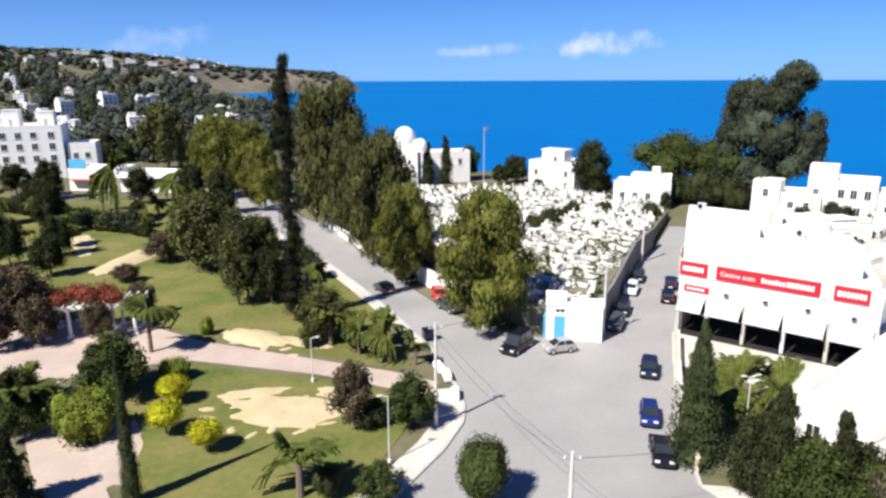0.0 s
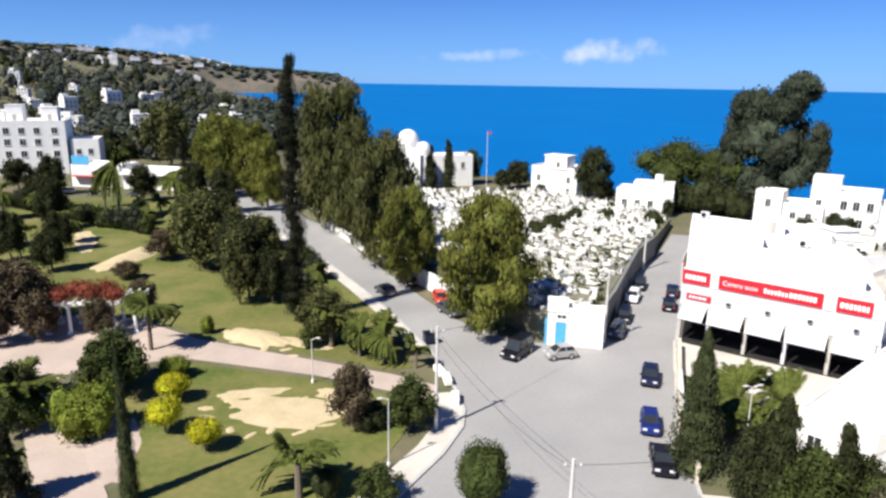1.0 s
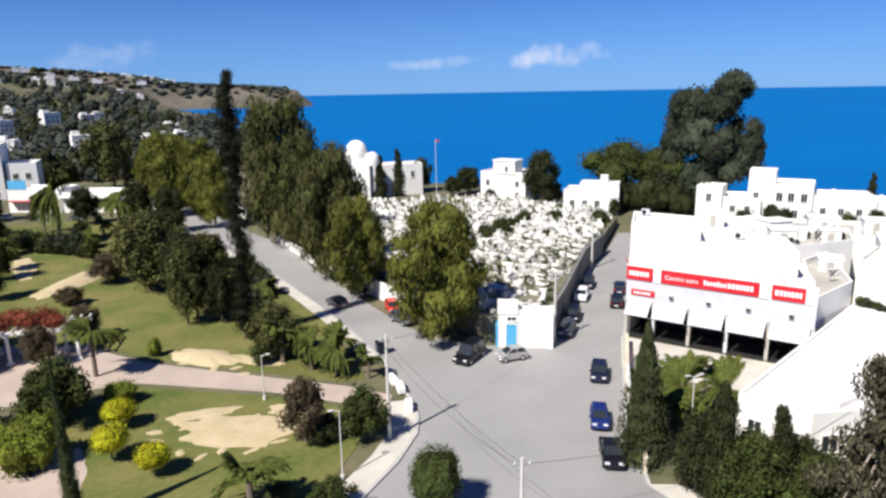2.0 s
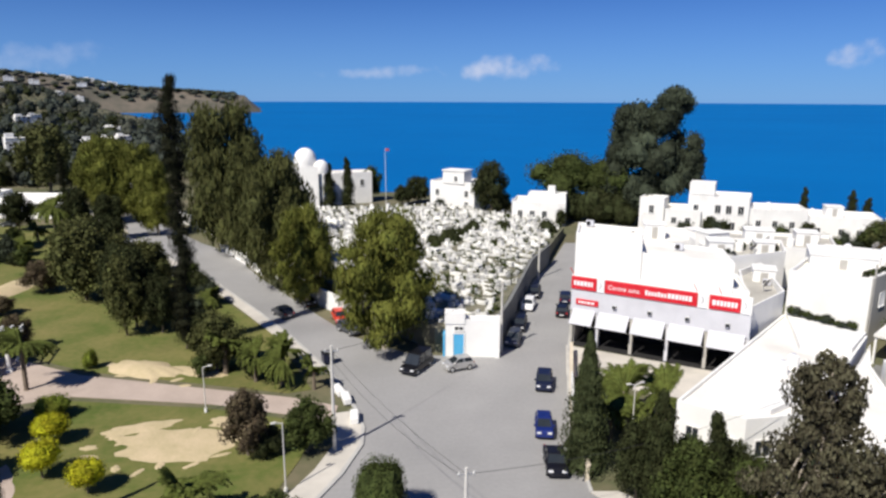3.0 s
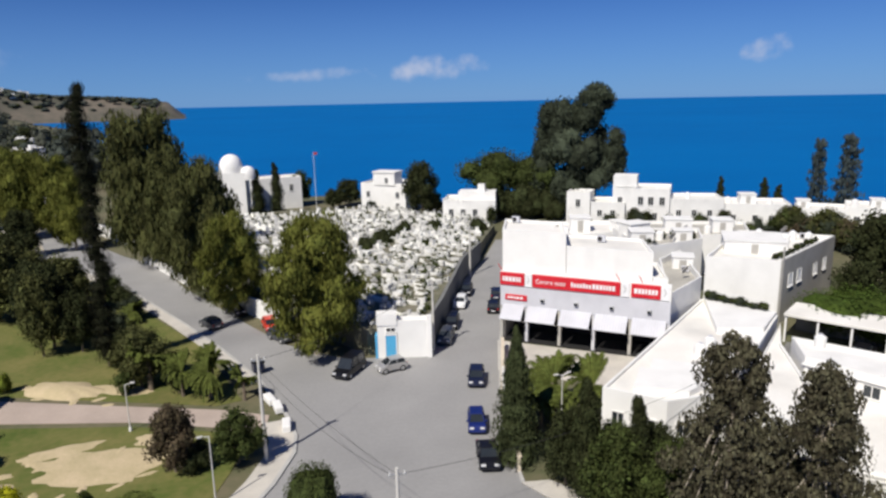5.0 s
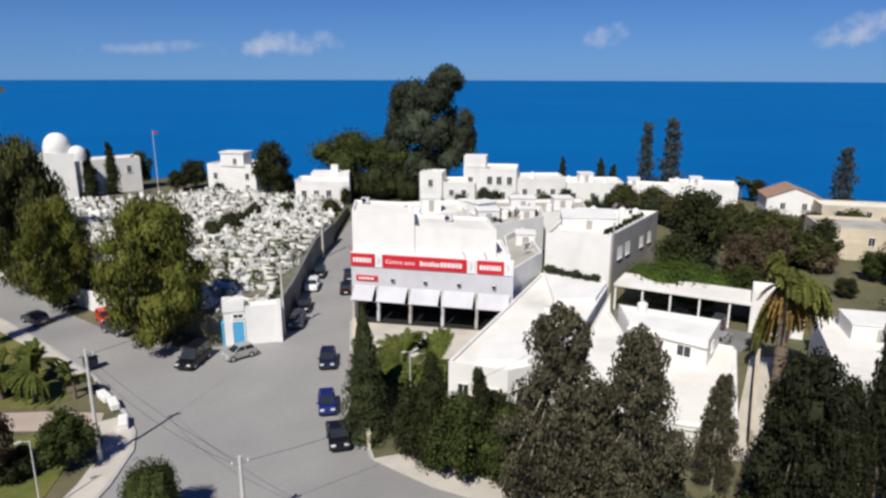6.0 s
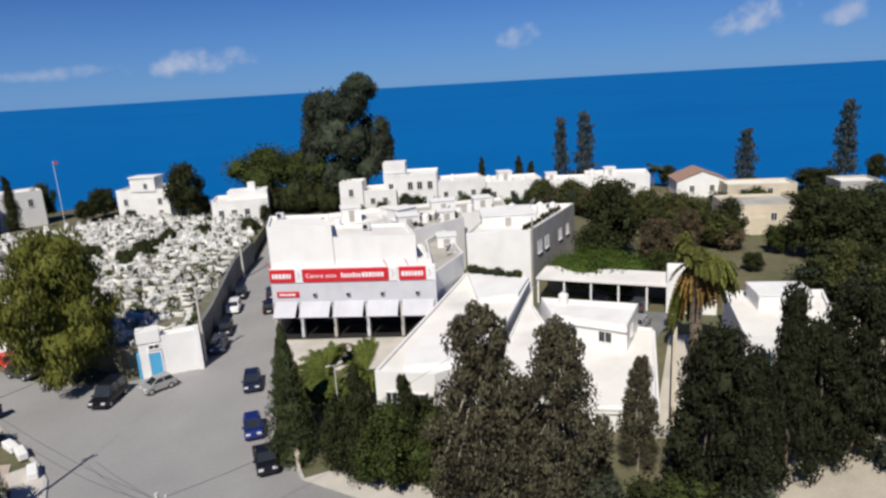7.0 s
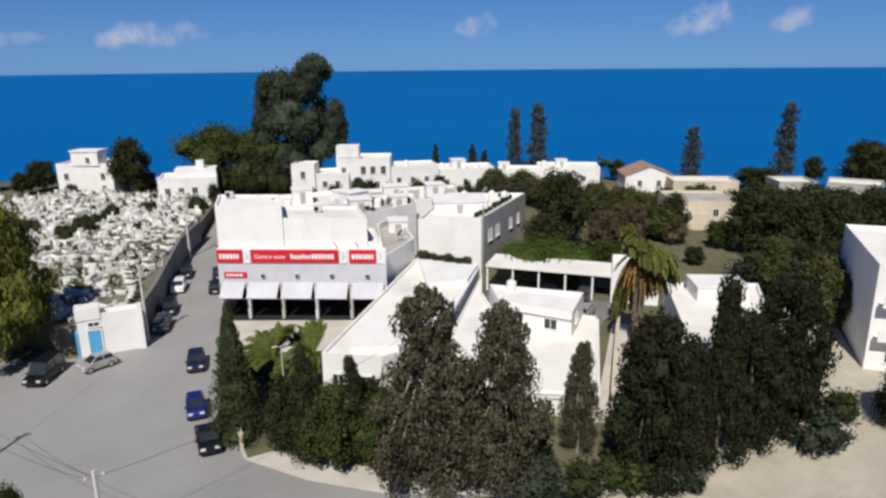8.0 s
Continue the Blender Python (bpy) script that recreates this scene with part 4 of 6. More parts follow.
def facing(ob, a, b):
    """An empty-free frame for a wall from a to b: the pose whose x runs along it and whose -y faces out."""
    a, b = Vector(a), Vector(b)
    return Matrix.Translation((a.x, a.y, 0)) @ Matrix.Rotation(math.atan2(b.y - a.y, b.x - a.x), 4, "Z")


def windows_on(ob, a, b, rows, shutters=False, material=GLASS):
    """Windows (x along the wall, sill height, width, height) on the wall of ob from a to b."""
    m = facing(ob, a, b)
    before = set(ob.children)
    for x, z, w, h in rows:
        window(ob, x, z, w, h, 0.0, material, shutters)
    for c in set(ob.children) - before:
        c.matrix_basis = m @ c.matrix_basis


def door_on(ob, a, b, x, w, h, material):
    m = facing(ob, a, b)
    d = part("door", boxed(x - w / 2, x + w / 2, -0.06, 0.05, 0.0, h), material, ob)
    f = bmesh.new()
    for u0, u1, z0, z1 in ((x - w / 2 - 0.12, x - w / 2, 0, h), (x + w / 2, x + w / 2 + 0.12, 0, h), (x - w / 2 - 0.12, x + w / 2 + 0.12, h, h + 0.12)):
        box(f, u0, u1, -0.1, 0.04, z0, z1)
    part("frame", f, WHITE, d)
    k = part("handle", boxed(x + w / 2 - 0.16, x + w / 2 - 0.1, -0.11, -0.06, 1.0, 1.15), STEEL, d)
    d.matrix_basis = m @ d.matrix_basis
    return d


def boxhouse(x0, y0, x1, y1, depth, h, label, rows=(), wall=WHITE, roof=ROOFW, rise=0.5, shutters=False, side_rows=(), z0=-0.2):
    """A house whose front runs from (x0, y0) to (x1, y1), seen from the camera, and goes back by depth."""
    a, b = Vector((x0, y0)), Vector((x1, y1))
    n = Vector((-(b - a).y, (b - a).x)).normalized() * depth
    ob = shell([tuple(a), tuple(b), tuple(b + n), tuple(a + n)], h, label, wall, roof, rise, z0)
    windows_on(ob, a, b, rows, shutters)
    if side_rows:
        windows_on(ob, b, b + n, side_rows, shutters)
    return ob


def tank(x, y, z, r=0.6, h=1.3):
    ob = thing("water_tank", "white plastic roof water tank", "tank", "roof tanks")
    bm = bmesh.new()
    rod(bm, (x, y, z), (x, y, z + h), r, r, 14)
    rod(bm, (x, y, z + h), (x, y, z + h + 0.2), r, r * 0.4, 14)
    part("body", bm, WHITE, ob)
    part("lid", rod(bmesh.new(), (x, y, z + h + 0.2), (x, y, z + h + 0.28), 0.22, 0.22, 10), SHEET, ob)


def roof_box(x, y, z, w, d, h, turn, label="small whitewashed stair head on a flat roof"):
    ob = thing("stair_head", label, "roof structure")
    m = pose(x, y, z, 0, 0, turn)
    for name, bm, mt in (("wall", boxed(-w / 2, w / 2, -d / 2, d / 2, 0, h), WHITE), ("roof", boxed(-w / 2 - 0.12, w / 2 + 0.12, -d / 2 - 0.12, d / 2 + 0.12, h, h + 0.14), WHITE),
                         ("door", boxed(-0.4, 0.4, -d / 2 - 0.04, -d / 2 + 0.03, 0.02, min(1.9, h - 0.3)), GREYW)):
        part(name, bm, mt, ob)
    ob.matrix_basis = m


def gable_house(x0, y0, x1, y1, depth, eave, ridge, label):
    """A house with its gable to the camera and tiles on both slopes."""
    ob = thing("gable_house", label, "house")
    a, b = Vector((x0, y0)), Vector((x1, y1))
    w = (b - a).length
    bm = bmesh.new()
    pts = [(0, -0.2), (w, -0.2), (w, eave), (w / 2, ridge), (0, eave)]
    f = [bm.verts.new((x, 0, z)) for x, z in pts]
    k = [bm.verts.new((x, depth, z)) for x, z in pts]
    bm.faces.new(f)
    bm.faces.new(k[::-1])
    for i in range(5):
        j = (i + 1) % 5
        bm.faces.new((f[i], k[i], k[j], f[j]))
    bmesh.ops.recalc_face_normals(bm, faces=bm.faces)
    part("wall", bm, WHITE, ob)
    for side in (0, 1):
        rb = bmesh.new()
        n = 9
        edge = []
        for i in range(n + 1):
            x, z = w / 2 * (i / n * 1.05 - 0.05), eave + (ridge - eave) * (i / n * 1.05 - 0.05)
            edge += [(x, z + 0.1), (x, z + 0.17)] if i < n else [(x, z + 0.1)]
        edge += [(w / 2, ridge + 0.03), (-0.05 * w / 2, eave - 0.05 * (ridge - eave) + 0.03)]
        near, far = ([rb.verts.new((x if side == 0 else w - x, y, z)) for x, z in edge] for y in (-0.25, depth + 0.25))
        rb.faces.new(near)
        rb.faces.new(far[::-1])
        for i in range(len(edge)):
            j = (i + 1) % len(edge)
            rb.faces.new((near[i], far[i], far[j], near[j]))
        bmesh.ops.recalc_face_normals(rb, faces=rb.faces)
        part("roof", rb, TILE_RED, ob, "terracotta tiled roof slope")
    window(ob, w * 0.3, 1.2, 0.9, 1.3, 0.0)
    window(ob, w * 0.7, 1.2, 0.9, 1.3, 0.0)
    ob.matrix_basis = facing(ob, a, b)


# The car repair hall on the street
GA, GB = (25.33, 68.67), (39.54, 57.53)
hall_left = [(25.52, 69.00), (31.19, 64.58), (33.52, 70.76), (27.92, 75.13)]
hall_right = [(31.23, 64.53), (38.30, 58.98), (40.66, 65.23), (33.62, 70.76)]
hall_end = [(38.35, 58.93), (39.48, 57.97), (42.09, 64.31), (40.71, 65.23)]


def build_repair_hall():
    ob = thing("repair_hall", "white car repair hall with red signs and open bays", "garage")
    part("wall", prism(hall_left, 3.6, 12.4), WHITE, ob)
    part("wall", prism(hall_right, 3.6, 11.0), WHITE, ob)
    part("wall", prism(hall_end, 3.6, 8.4), WHITE, ob)
    for pts, z in ((hall_left, 12.4), (hall_right, 11.0), (hall_end, 8.4)):
        part("parapet", parapet(pts, z - 0.01, 0.3), WHITE, ob)
        part("roof", prism([tuple(Vector(p).lerp(sum((Vector(q) for q in pts), Vector((0, 0))) / 4, 0.03)) for p in pts], z + 0.004, z + 0.05), ROOFW, ob)
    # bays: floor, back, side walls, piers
    # back wall and floor are near-black to paint in the bays' shade
    part("back_wall", prism([(27.87, 72.39), (41.24, 61.95), (41.53, 62.32), (28.16, 72.77)], -0.1, 3.6), DARK, ob, "back wall of the bays, blackened as shade")
    part("side_wall", prism([(25.42, 68.95), (25.73, 68.76), (28.17, 72.39), (27.86, 72.58)], -0.1, 3.6), GREYW, ob)
    part("side_wall", prism([(39.23, 58.03), (39.53, 57.82), (41.54, 62.04), (41.23, 62.24)], -0.1, 3.6), GREYW, ob)
    part("bay_floor", prism([(25.03, 68.49), (39.34, 57.45), (41.44, 62.14), (28.06, 72.58)], -0.15, 0.09), DARK, ob, "concrete floor of the bays, blackened as shade")
    m = facing(ob, GA, GB)
    width = (Vector(GB) - Vector(GA)).length
    local = []
    stops = [width * s for s in (0.0, 0.162, 0.369, 0.575, 0.787, 1.0)]
    for k, s in enumerate(stops):
        local.append(part("pier", boxed(s - 0.16, s + 0.16, -0.12, 0.5, -0.1, 4.2), SHEET if k % 2 else GREYW, ob))
    local.append(part("fascia", boxed(-0.1, width + 0.1, -0.2, 0.15, 4.1, 6.4), SHEET, ob, "pale grey sheet metal fascia"))
    for k in range(5):
        a, b = stops[k] + 0.22, stops[k + 1] - 0.22
        bm = bmesh.new()
        n = 24
        rows = []
        for i in range(n + 1):
            u, wave = a + (b - a) * i / n, 0.05 * (i % 2)
            rows.append([bm.verts.new(p) for p in ((u, -0.2, 4.3 + wave), (u, -1.6, 3.0 + wave), (u, -1.6, 2.93), (u, -0.2, 4.22))])
        for p, q in zip(rows, rows[1:]):
            for k2 in range(4):
                bm.faces.new((p[k2], p[(k2 + 1) % 4], q[(k2 + 1) % 4], q[k2]))
        bm.faces.new(rows[0])
        bm.faces.new(rows[-1])
        bmesh.ops.recalc_face_normals(bm, faces=bm.faces)
        local.append(part("awning", bm, SHEET, ob, "sloping grey sheet awning over a bay"))
        for s in (a, b):
            local.append(part("strut", rod(bmesh.new(), (s, -1.55, 2.95), (s, -0.1, 2.3), 0.04, 0.04, 6), STEEL, ob))
        if k:
            lamp = part("floodlight", boxed((a + b) / 2 - 0.22, (a + b) / 2 + 0.22, -0.5, -0.2, 4.95, 5.35, bevel=0.04), STEEL, ob)
            part("lens", boxed((a + b) / 2 - 0.17, (a + b) / 2 + 0.17, -0.52, -0.5, 5.0, 5.3), GLASS, lamp)
            local.append(lamp)
    # red signs with white lettering
    for a, b, z0, z1 in ((-0.10, 2.72, 6.55, 8.0), (3.63, 13.11, 6.55, 8.0), (14.22, 17.14, 6.55, 8.0), (0.50, 3.02, 4.85, 5.5)):
        sign = part("sign", boxed(a, b, -0.34, -0.16 if z0 > 6 else -0.205, z0, z1, bevel=0.03), RED, ob, "red enamel sign with white lettering")
        local.append(sign)
        bars = bmesh.new()
        mid, high = (z0 + z1) / 2, (z1 - z0) * 0.36
        x = a + 0.3 if z0 < 6 or b - a < 4 else b - 2.9
        stop = b - 0.3
        while x < stop - 0.15:
            w = min(rng.uniform(0.2, 0.34), stop - x)
            box(bars, x, x + w, -0.36, -0.335, mid - high / 2, mid + high / 2)
            x += w + 0.09
        part("lettering", bars, LETTER, sign)
        if b - a > 4:
            for k in range(7):
                bb = boxed(a + 4.3 + k * 0.32, a + 4.3 + k * 0.32 + 0.22, -0.36, -0.335, mid - high / 2, mid + high * (0.5 if k in (0, 4) else 0.3))
                part("lettering", bb, LETTER, sign)
            cu = bpy.data.curves.new("lettering", "FONT")
            cu.body, cu.size, cu.extrude = "Centre auto", 0.68, 0.012
            words = new("lettering", cu)
            words.parent = sign
            words.matrix_basis = pose(a + 0.35, -0.35, mid - 0.22, 90)
            words.data.materials.append(LETTER)
    for a in (2.77, 13.21, 17.19):
        panel = part("emblem_panel", boxed(a, a + 0.8, -0.32, -0.16, 6.5, 8.05, bevel=0.03), LETTER, ob, "white panel with a plain grey shape")
        e = bmesh.new()
        rod(e, (a + 0.28, -0.335, 6.95), (a + 0.5, -0.335, 7.3), 0.05, 0.05, 6)
        rod(e, (a + 0.5, -0.335, 7.3), (a + 0.28, -0.335, 7.7), 0.05, 0.05, 6)
        part("emblem", e, STEEL, panel)
        local.append(panel)
    windows_on(ob, (38.30, 58.98), (40.66, 65.23), [(1.88, 8.6, 0.69, 1.7), (4.89, 8.6, 0.69, 1.7)])
    top = part("top_band", boxed(-0.1, width + 0.1, -0.16, 0.25, 6.4, 8.15), WHITE, ob)
    local.append(top)
    for s in (0.10, 13.01, 15.33):
        local.append(part("bracket", rod(bmesh.new(), (s, -0.1, 8.1), (s - 0.35, -0.4, 8.9), 0.05, 0.05, 6), RED, ob))
    for o in local:
        o.matrix_basis = m @ o.matrix_basis


build_repair_hall()
solid("forecourt", prism([(22.08, 60.15), (24.64, 68.12), (39.24, 57.45), (33.87, 50.81)], -0.2, 0.08), PAVING, "stained concrete forecourt of the repair hall", "pavement", "structure")

# Houses behind and beside the hall
terrace = shell([(39.92, 58.38), (47.12, 63.38), (52.3, 75.8), (47.2, 72.4)], 6.0, "low white house with an empty roof terrace", rise=0.9, roof=ROOFD)
back = shell([(46.9, 75.3), (56.8, 77.5), (60.6, 84.1), (49.1, 88.3)], 7.0, "white house with a dusty roof terrace", rise=0.8, roof=ROOFD)
shell([(40.1, 89.5), (52.1, 89.7), (55.9, 98.6), (44.9, 100.8)], 6.2, "low white seaside house with a flat roof", rise=0.6)
shell([(55.1, 89.1), (70.0, 84.6), (75.8, 93.9), (59.9, 100.4)], 5.5, "low white house with a grey roof terrace", rise=0.6, roof=ROOFD)
BL = [(50.8, 68.1), (57.6, 63.6), (73.7, 73.0), (64.6, 80.5)]
block = shell(BL, 7.3, "white flat-roofed block with a side wall greyed as shade", rise=0.6)
# thin grey sheet over the white side: its shade put into the colour
part("side_wall", prism([(57.6, 63.6), (57.7, 63.5), (73.8, 72.9), (73.7, 72.9)], 0.0, 7.85), GREYW, block, "grey sheet for the shade on the side wall")
windows_on(block, (57.7, 63.5), (73.8, 72.9), [(3.05, 4.2, 1.30, 1.5), (5.91, 4.2, 1.30, 1.5), (11.63, 4.0, 1.10, 1.4), (15.06, 4.0, 1.00, 1.4)], material=LETTER)
roof_box(59.9, 71.6, 7.3, 7.0, 6.0, 1.6, -32, "white raised roof room on the block")
for p in ((66.3, 73.2), (68.5, 74.6), (69.7, 73.1), (63.9, 70.6), (65.2, 77.1)):
    tank(*p, 7.37, 0.5, 1.0)

# The big low house in the garden
low = shell([(29.35, 41.29), (34.73, 41.47), (51.30, 56.05), (47.41, 63.56), (25.85, 45.02)], 3.9, "large low white house with a wide flat roof", rise=0.35)
part("terrace", prism([(42.37, 53.72), (46.72, 52.43), (51.20, 56.15), (47.52, 63.36)], 3.95, 4.6), WHITE, low, "raised white roof terrace")
part("step", prism([(28.01, 43.98), (31.66, 41.94), (35.14, 43.60), (30.43, 47.33)], 3.95, 4.5), WHITE, low, "raised white roof step")
part("step", prism([(30.76, 46.55), (34.72, 44.01), (37.07, 46.01), (32.90, 49.33)], 3.95, 4.25), WHITE, low, "raised white roof step")
windows_on(low, (25.85, 45.02), (29.35, 41.29), [(1.34, 1.2, 0.90, 1.2), (3.72, 1.2, 1.20, 1.2)])
windows_on(low, (29.35, 41.29), (34.73, 41.47), [(1.51, 1.1, 1.20, 1.3), (3.84, 1.1, 1.20, 1.3)])
house2 = shell([(37.92, 32.77), (41.64, 29.46), (54.05, 40.58), (47.18, 50.09)], 2.0, "white two-level house with rows of ledges", rise=0.25)
UPPER = [(44.8, 44.9), (48.0, 38.3), (53.1, 41.6), (47.3, 49.4)]
part("upper_floor", prism(UPPER, 2.0, 4.35), WHITE, house2, "white upper floor set back on the roof")
part("parapet", parapet(UPPER, 4.34, 0.36), WHITE, house2)
windows_on(house2, UPPER[0], UPPER[1], [(2.0, 2.9, 0.9, 0.9), (5.3, 2.7, 1.2, 1.0)])
windows_on(house2, UPPER[1], UPPER[2], [(2.4, 2.9, 0.9, 0.9)])
part("ledge", boxed(-0.1, 7.4, -0.28, 0.0, 4.02, 4.18), WHITE, house2).matrix_basis = facing(house2, UPPER[0], UPPER[1])
windows_on(house2, (37.92, 32.77), (41.64, 29.46), [(1.03, 0.4, 1.00, 1.0), (3.72, 0.4, 1.00, 1.0)])
windows_on(house2, (41.64, 29.46), (54.05, 40.58), [(2.36, 0.5, 0.99, 0.9), (6.60, 0.5, 0.99, 0.9), (11.31, 0.5, 0.99, 0.9)])
for z in (1.6, 1.9):
    part("ledge", prism([(37.73, 32.68), (41.65, 29.17), (41.83, 29.45), (38.01, 32.96)], z, z + 0.16), WHITE, house2)
shell([(35.16, 40.86), (38.19, 33.45), (46.98, 50.29), (51.03, 55.29)], 3.4, "low white wing joining two garden houses", rise=0.3)
solid("passage", prism([(40.9, 29.0), (42.7, 27.9), (59.6, 40.5), (58.0, 41.8)], -0.2, 0.07), PAVING, "pale concrete passage between two gardens", "passage", "structure")
wall_run([(42.95, 28.92), (49.50, 34.23), (57.03, 40.24)], -0.1, 2.0, 0.25, CREAM, "cream rendered passage wall between two gardens")
wall_run([(34.48, 50.98), (27.43, 46.11)], -0.1, 1.8, 0.25, WHITE, "white garden wall beside the low house")


def carport(a, b, depth, z, label):
    ob = thing("carport", label, "carport")
    m = facing(ob, a, b)
    w = (Vector(b) - Vector(a)).length
    made = [part("roof", boxed(-0.2, w + 0.2, -0.2, depth, z, z + 0.3, bevel=0.02), ROOFW, ob), part("back_wall", boxed(0, w, depth - 0.2, depth, -0.1, z), CEMENT, ob)]
    for k in range(6):
        made.append(part("post", boxed(w * k / 5 - 0.1, w * k / 5 + 0.1, 0, 0.2, -0.1, z), WHITE, ob))
    for o in made:
        o.matrix_basis = m @ o.matrix_basis


carport((54.71, 58.77), (63.99, 45.89), 5.0, 3.0, "long open carport with a white slab roof")
boxhouse(63.2, 46.6, 66.6, 42.5, 4.2, 4.2, "small white outbuilding beside the carport")
white_r = shell([(55.04, 31.26), (61.09, 26.10), (71.73, 33.83), (64.16, 40.00)], 3.6, "white bungalow half hidden by dark conifers", rise=0.4)
windows_on(white_r, (55.04, 31.26), (61.09, 26.10), [(1.63, 1.0, 1.10, 1.3), (5.30, 1.0, 1.10, 1.3)], shutters=True)
roof_box(65.3, 34.6, 3.6, 5, 4, 1.6, -40, "white upper room on the bungalow")
RB = [(67.52, 20.98), (75.58, 10.07), (89.13, 18.50), (81.00, 29.94)]
right_house = shell(RB, 9.4, "three-storey white house with long balconies", rise=0.5)
windows_on(right_house, RB[0], RB[1], [(x, z, 1.3, 1.4) for z in (0.9, 4.1, 7.2) for x in (2.2, 5.4, 8.6, 11.8)])
for z in (3.2, 6.3):
    bal = part("balcony", boxed(0.4, 13.6, -1.2, 0.0, z, z + 0.18), WHITE, right_house)
    part("railing", boxed(0.4, 13.6, -1.2, -1.1, z + 0.18, z + 1.0), WHITE, bal)
    bal.matrix_basis = facing(bal, RB[0], RB[1]) @ bal.matrix_basis
solid("yard", prism([(30.5, 24.6), (37.2, 23.6), (47, 22.4), (54.5, 23.2), (66.6, 28), (80.6, 36), (84, 33), (68.2, 21.4), (76, 9.6), (60, 2), (36, 12)], -0.2, 0.06), SANDY, "pale sandy lane beside the white house", "yard", "structure")

# The cemetery gatehouse
gate = shell([(10.79, 66.68), (16.15, 65.64), (16.42, 67.24), (11.06, 68.28)], 3.7, "whitewashed cemetery gatehouse with a blue door", rise=0.5)
door_on(gate, (10.79, 66.68), (16.15, 65.64), 1.4, 1.1, 2.6, BLUE)
windows_on(gate, (10.79, 66.68), (16.15, 65.64), [(1.42, 3.0, 0.90, 0.4)])
part("pillar", prism([(15.95, 65.46), (16.40, 65.36), (16.49, 65.83), (16.04, 65.93)], -0.1, 4.7), WHITE, gate)
part("upper_wall", prism([(10.69, 66.59), (12.81, 66.18), (13.08, 67.77), (10.96, 68.18)], 3.7, 4.9), WHITE, gate)
part("blue_panel", prism([(10.53, 66.69), (10.77, 66.64), (10.96, 68.00), (10.76, 68.09)], 0.0, 2.6), BLUE, gate)

# Houses along the sea
house_a = boxhouse(21.0, 163.9, 30.7, 156.8, 8.6, 6.6, "white two-storey house with a square tower", [(1.98, 3.6, 0.9, 1.4), (9.89, 3.6, 0.9, 1.4), (9.89, 0.9, 0.9, 1.4), (1.98, 0.9, 0.9, 1.4)])
part("tower", prism([(23.8, 161.6), (28.4, 158.1), (30.8, 161.1), (26.1, 164.5)], 6.6, 9.6), WHITE, house_a)
part("tower_cap", prism([(23.5, 161.5), (28.5, 157.8), (31.2, 161.2), (26.1, 164.9)], 9.6, 9.9), WHITE, house_a)
windows_on(house_a, (23.8, 161.6), (28.4, 158.1), [(3.56, 7.2, 0.80, 1.2)])
house_b = boxhouse(36.1, 141.2, 46.8, 137.0, 8.5, 4.6, "low white villa with arched openings", [(1.82, 1.2, 1.0, 1.9), (4.44, 1.2, 1.0, 1.9), (7.06, 1.2, 1.0, 1.9)])
part("upper_floor", prism([(39.7, 141.6), (47.3, 138.6), (49.2, 143.4), (41.6, 146.3)], 4.6, 6.6), WHITE, house_b)
part("turret", prism([(44.0, 141.0), (45.4, 140.4), (46.0, 141.7), (44.6, 142.3)], 6.6, 8.2), WHITE, house_b)
boxhouse(60.0, 129.4, 63.9, 126.5, 4.8, 7.0, "narrow white house tower with one window", [(2.40, 4.2, 0.9, 1.5)], rise=0.3)
boxhouse(64.1, 126.4, 70.1, 123.2, 7.6, 4.8, "low white house beside a narrow tower", [(1.80, 2.4, 0.9, 1.2), (4.41, 2.4, 0.9, 1.2)])
house_e = boxhouse(68.5, 125.5, 77.8, 119.2, 8.5, 7.6, "white three-storey villa with stepped roofs", [(1.50, 4.8, 0.9, 1.4), (5.59, 4.8, 1.0, 1.6), (7.59, 4.8, 1.0, 1.6), (9.79, 4.8, 1.0, 1.6), (5.59, 1.6, 1.0, 1.6), (8.39, 1.6, 1.0, 1.6)])
part("tower", prism([(68.6, 125.6), (72.5, 123.0), (74.9, 126.6), (71.0, 129.2)], 7.6, 10.6), WHITE, house_e)
boxhouse(78.0, 119.8, 87.8, 115.5, 8.5, 5.6, "white flat-roofed seaside house", [(2.00, 2.6, 0.9, 1.2), (4.99, 2.6, 0.9, 1.2), (7.98, 2.6, 0.9, 1.2)])
boxhouse(88.2, 116.4, 99.2, 110.3, 8.5, 4.6, "low white seaside house", [(2.01, 1.6, 0.9, 1.2), (6.02, 1.6, 0.9, 1.2), (9.02, 1.6, 0.9, 1.2)])
boxhouse(99.7, 110.2, 106.6, 104.2, 7.6, 4.0, "low white house with a flat roof", [(2.01, 1.6, 0.9, 1.2), (6.02, 1.6, 0.9, 1.2)])
boxhouse(107.3, 105.6, 117.3, 96.4, 8.5, 4.5, "white house with a cluttered roof", [(2.01, 1.9, 1.0, 1.2), (6.04, 1.9, 1.0, 1.2), (10.07, 1.9, 1.0, 1.2)])
roof_box(114.0, 105.0, 4.5, 2.4, 2.4, 1.6, -38)
tank(110.1, 106.4, 4.56)
gable_house(120.0, 91.5, 127.9, 85.2, 8.5, 3.5, 5.5, "white house with a faded terracotta gable roof")
house_h = boxhouse(101.5, 66.0, 110.6, 58.6, 10.4, 3.7, "sand-coloured stone house with a weathered roof", [(2.02, 1.6, 0.9, 1.3), (7.09, 1.6, 0.9, 1.3)], wall=CREAM, roof=ROOFD)
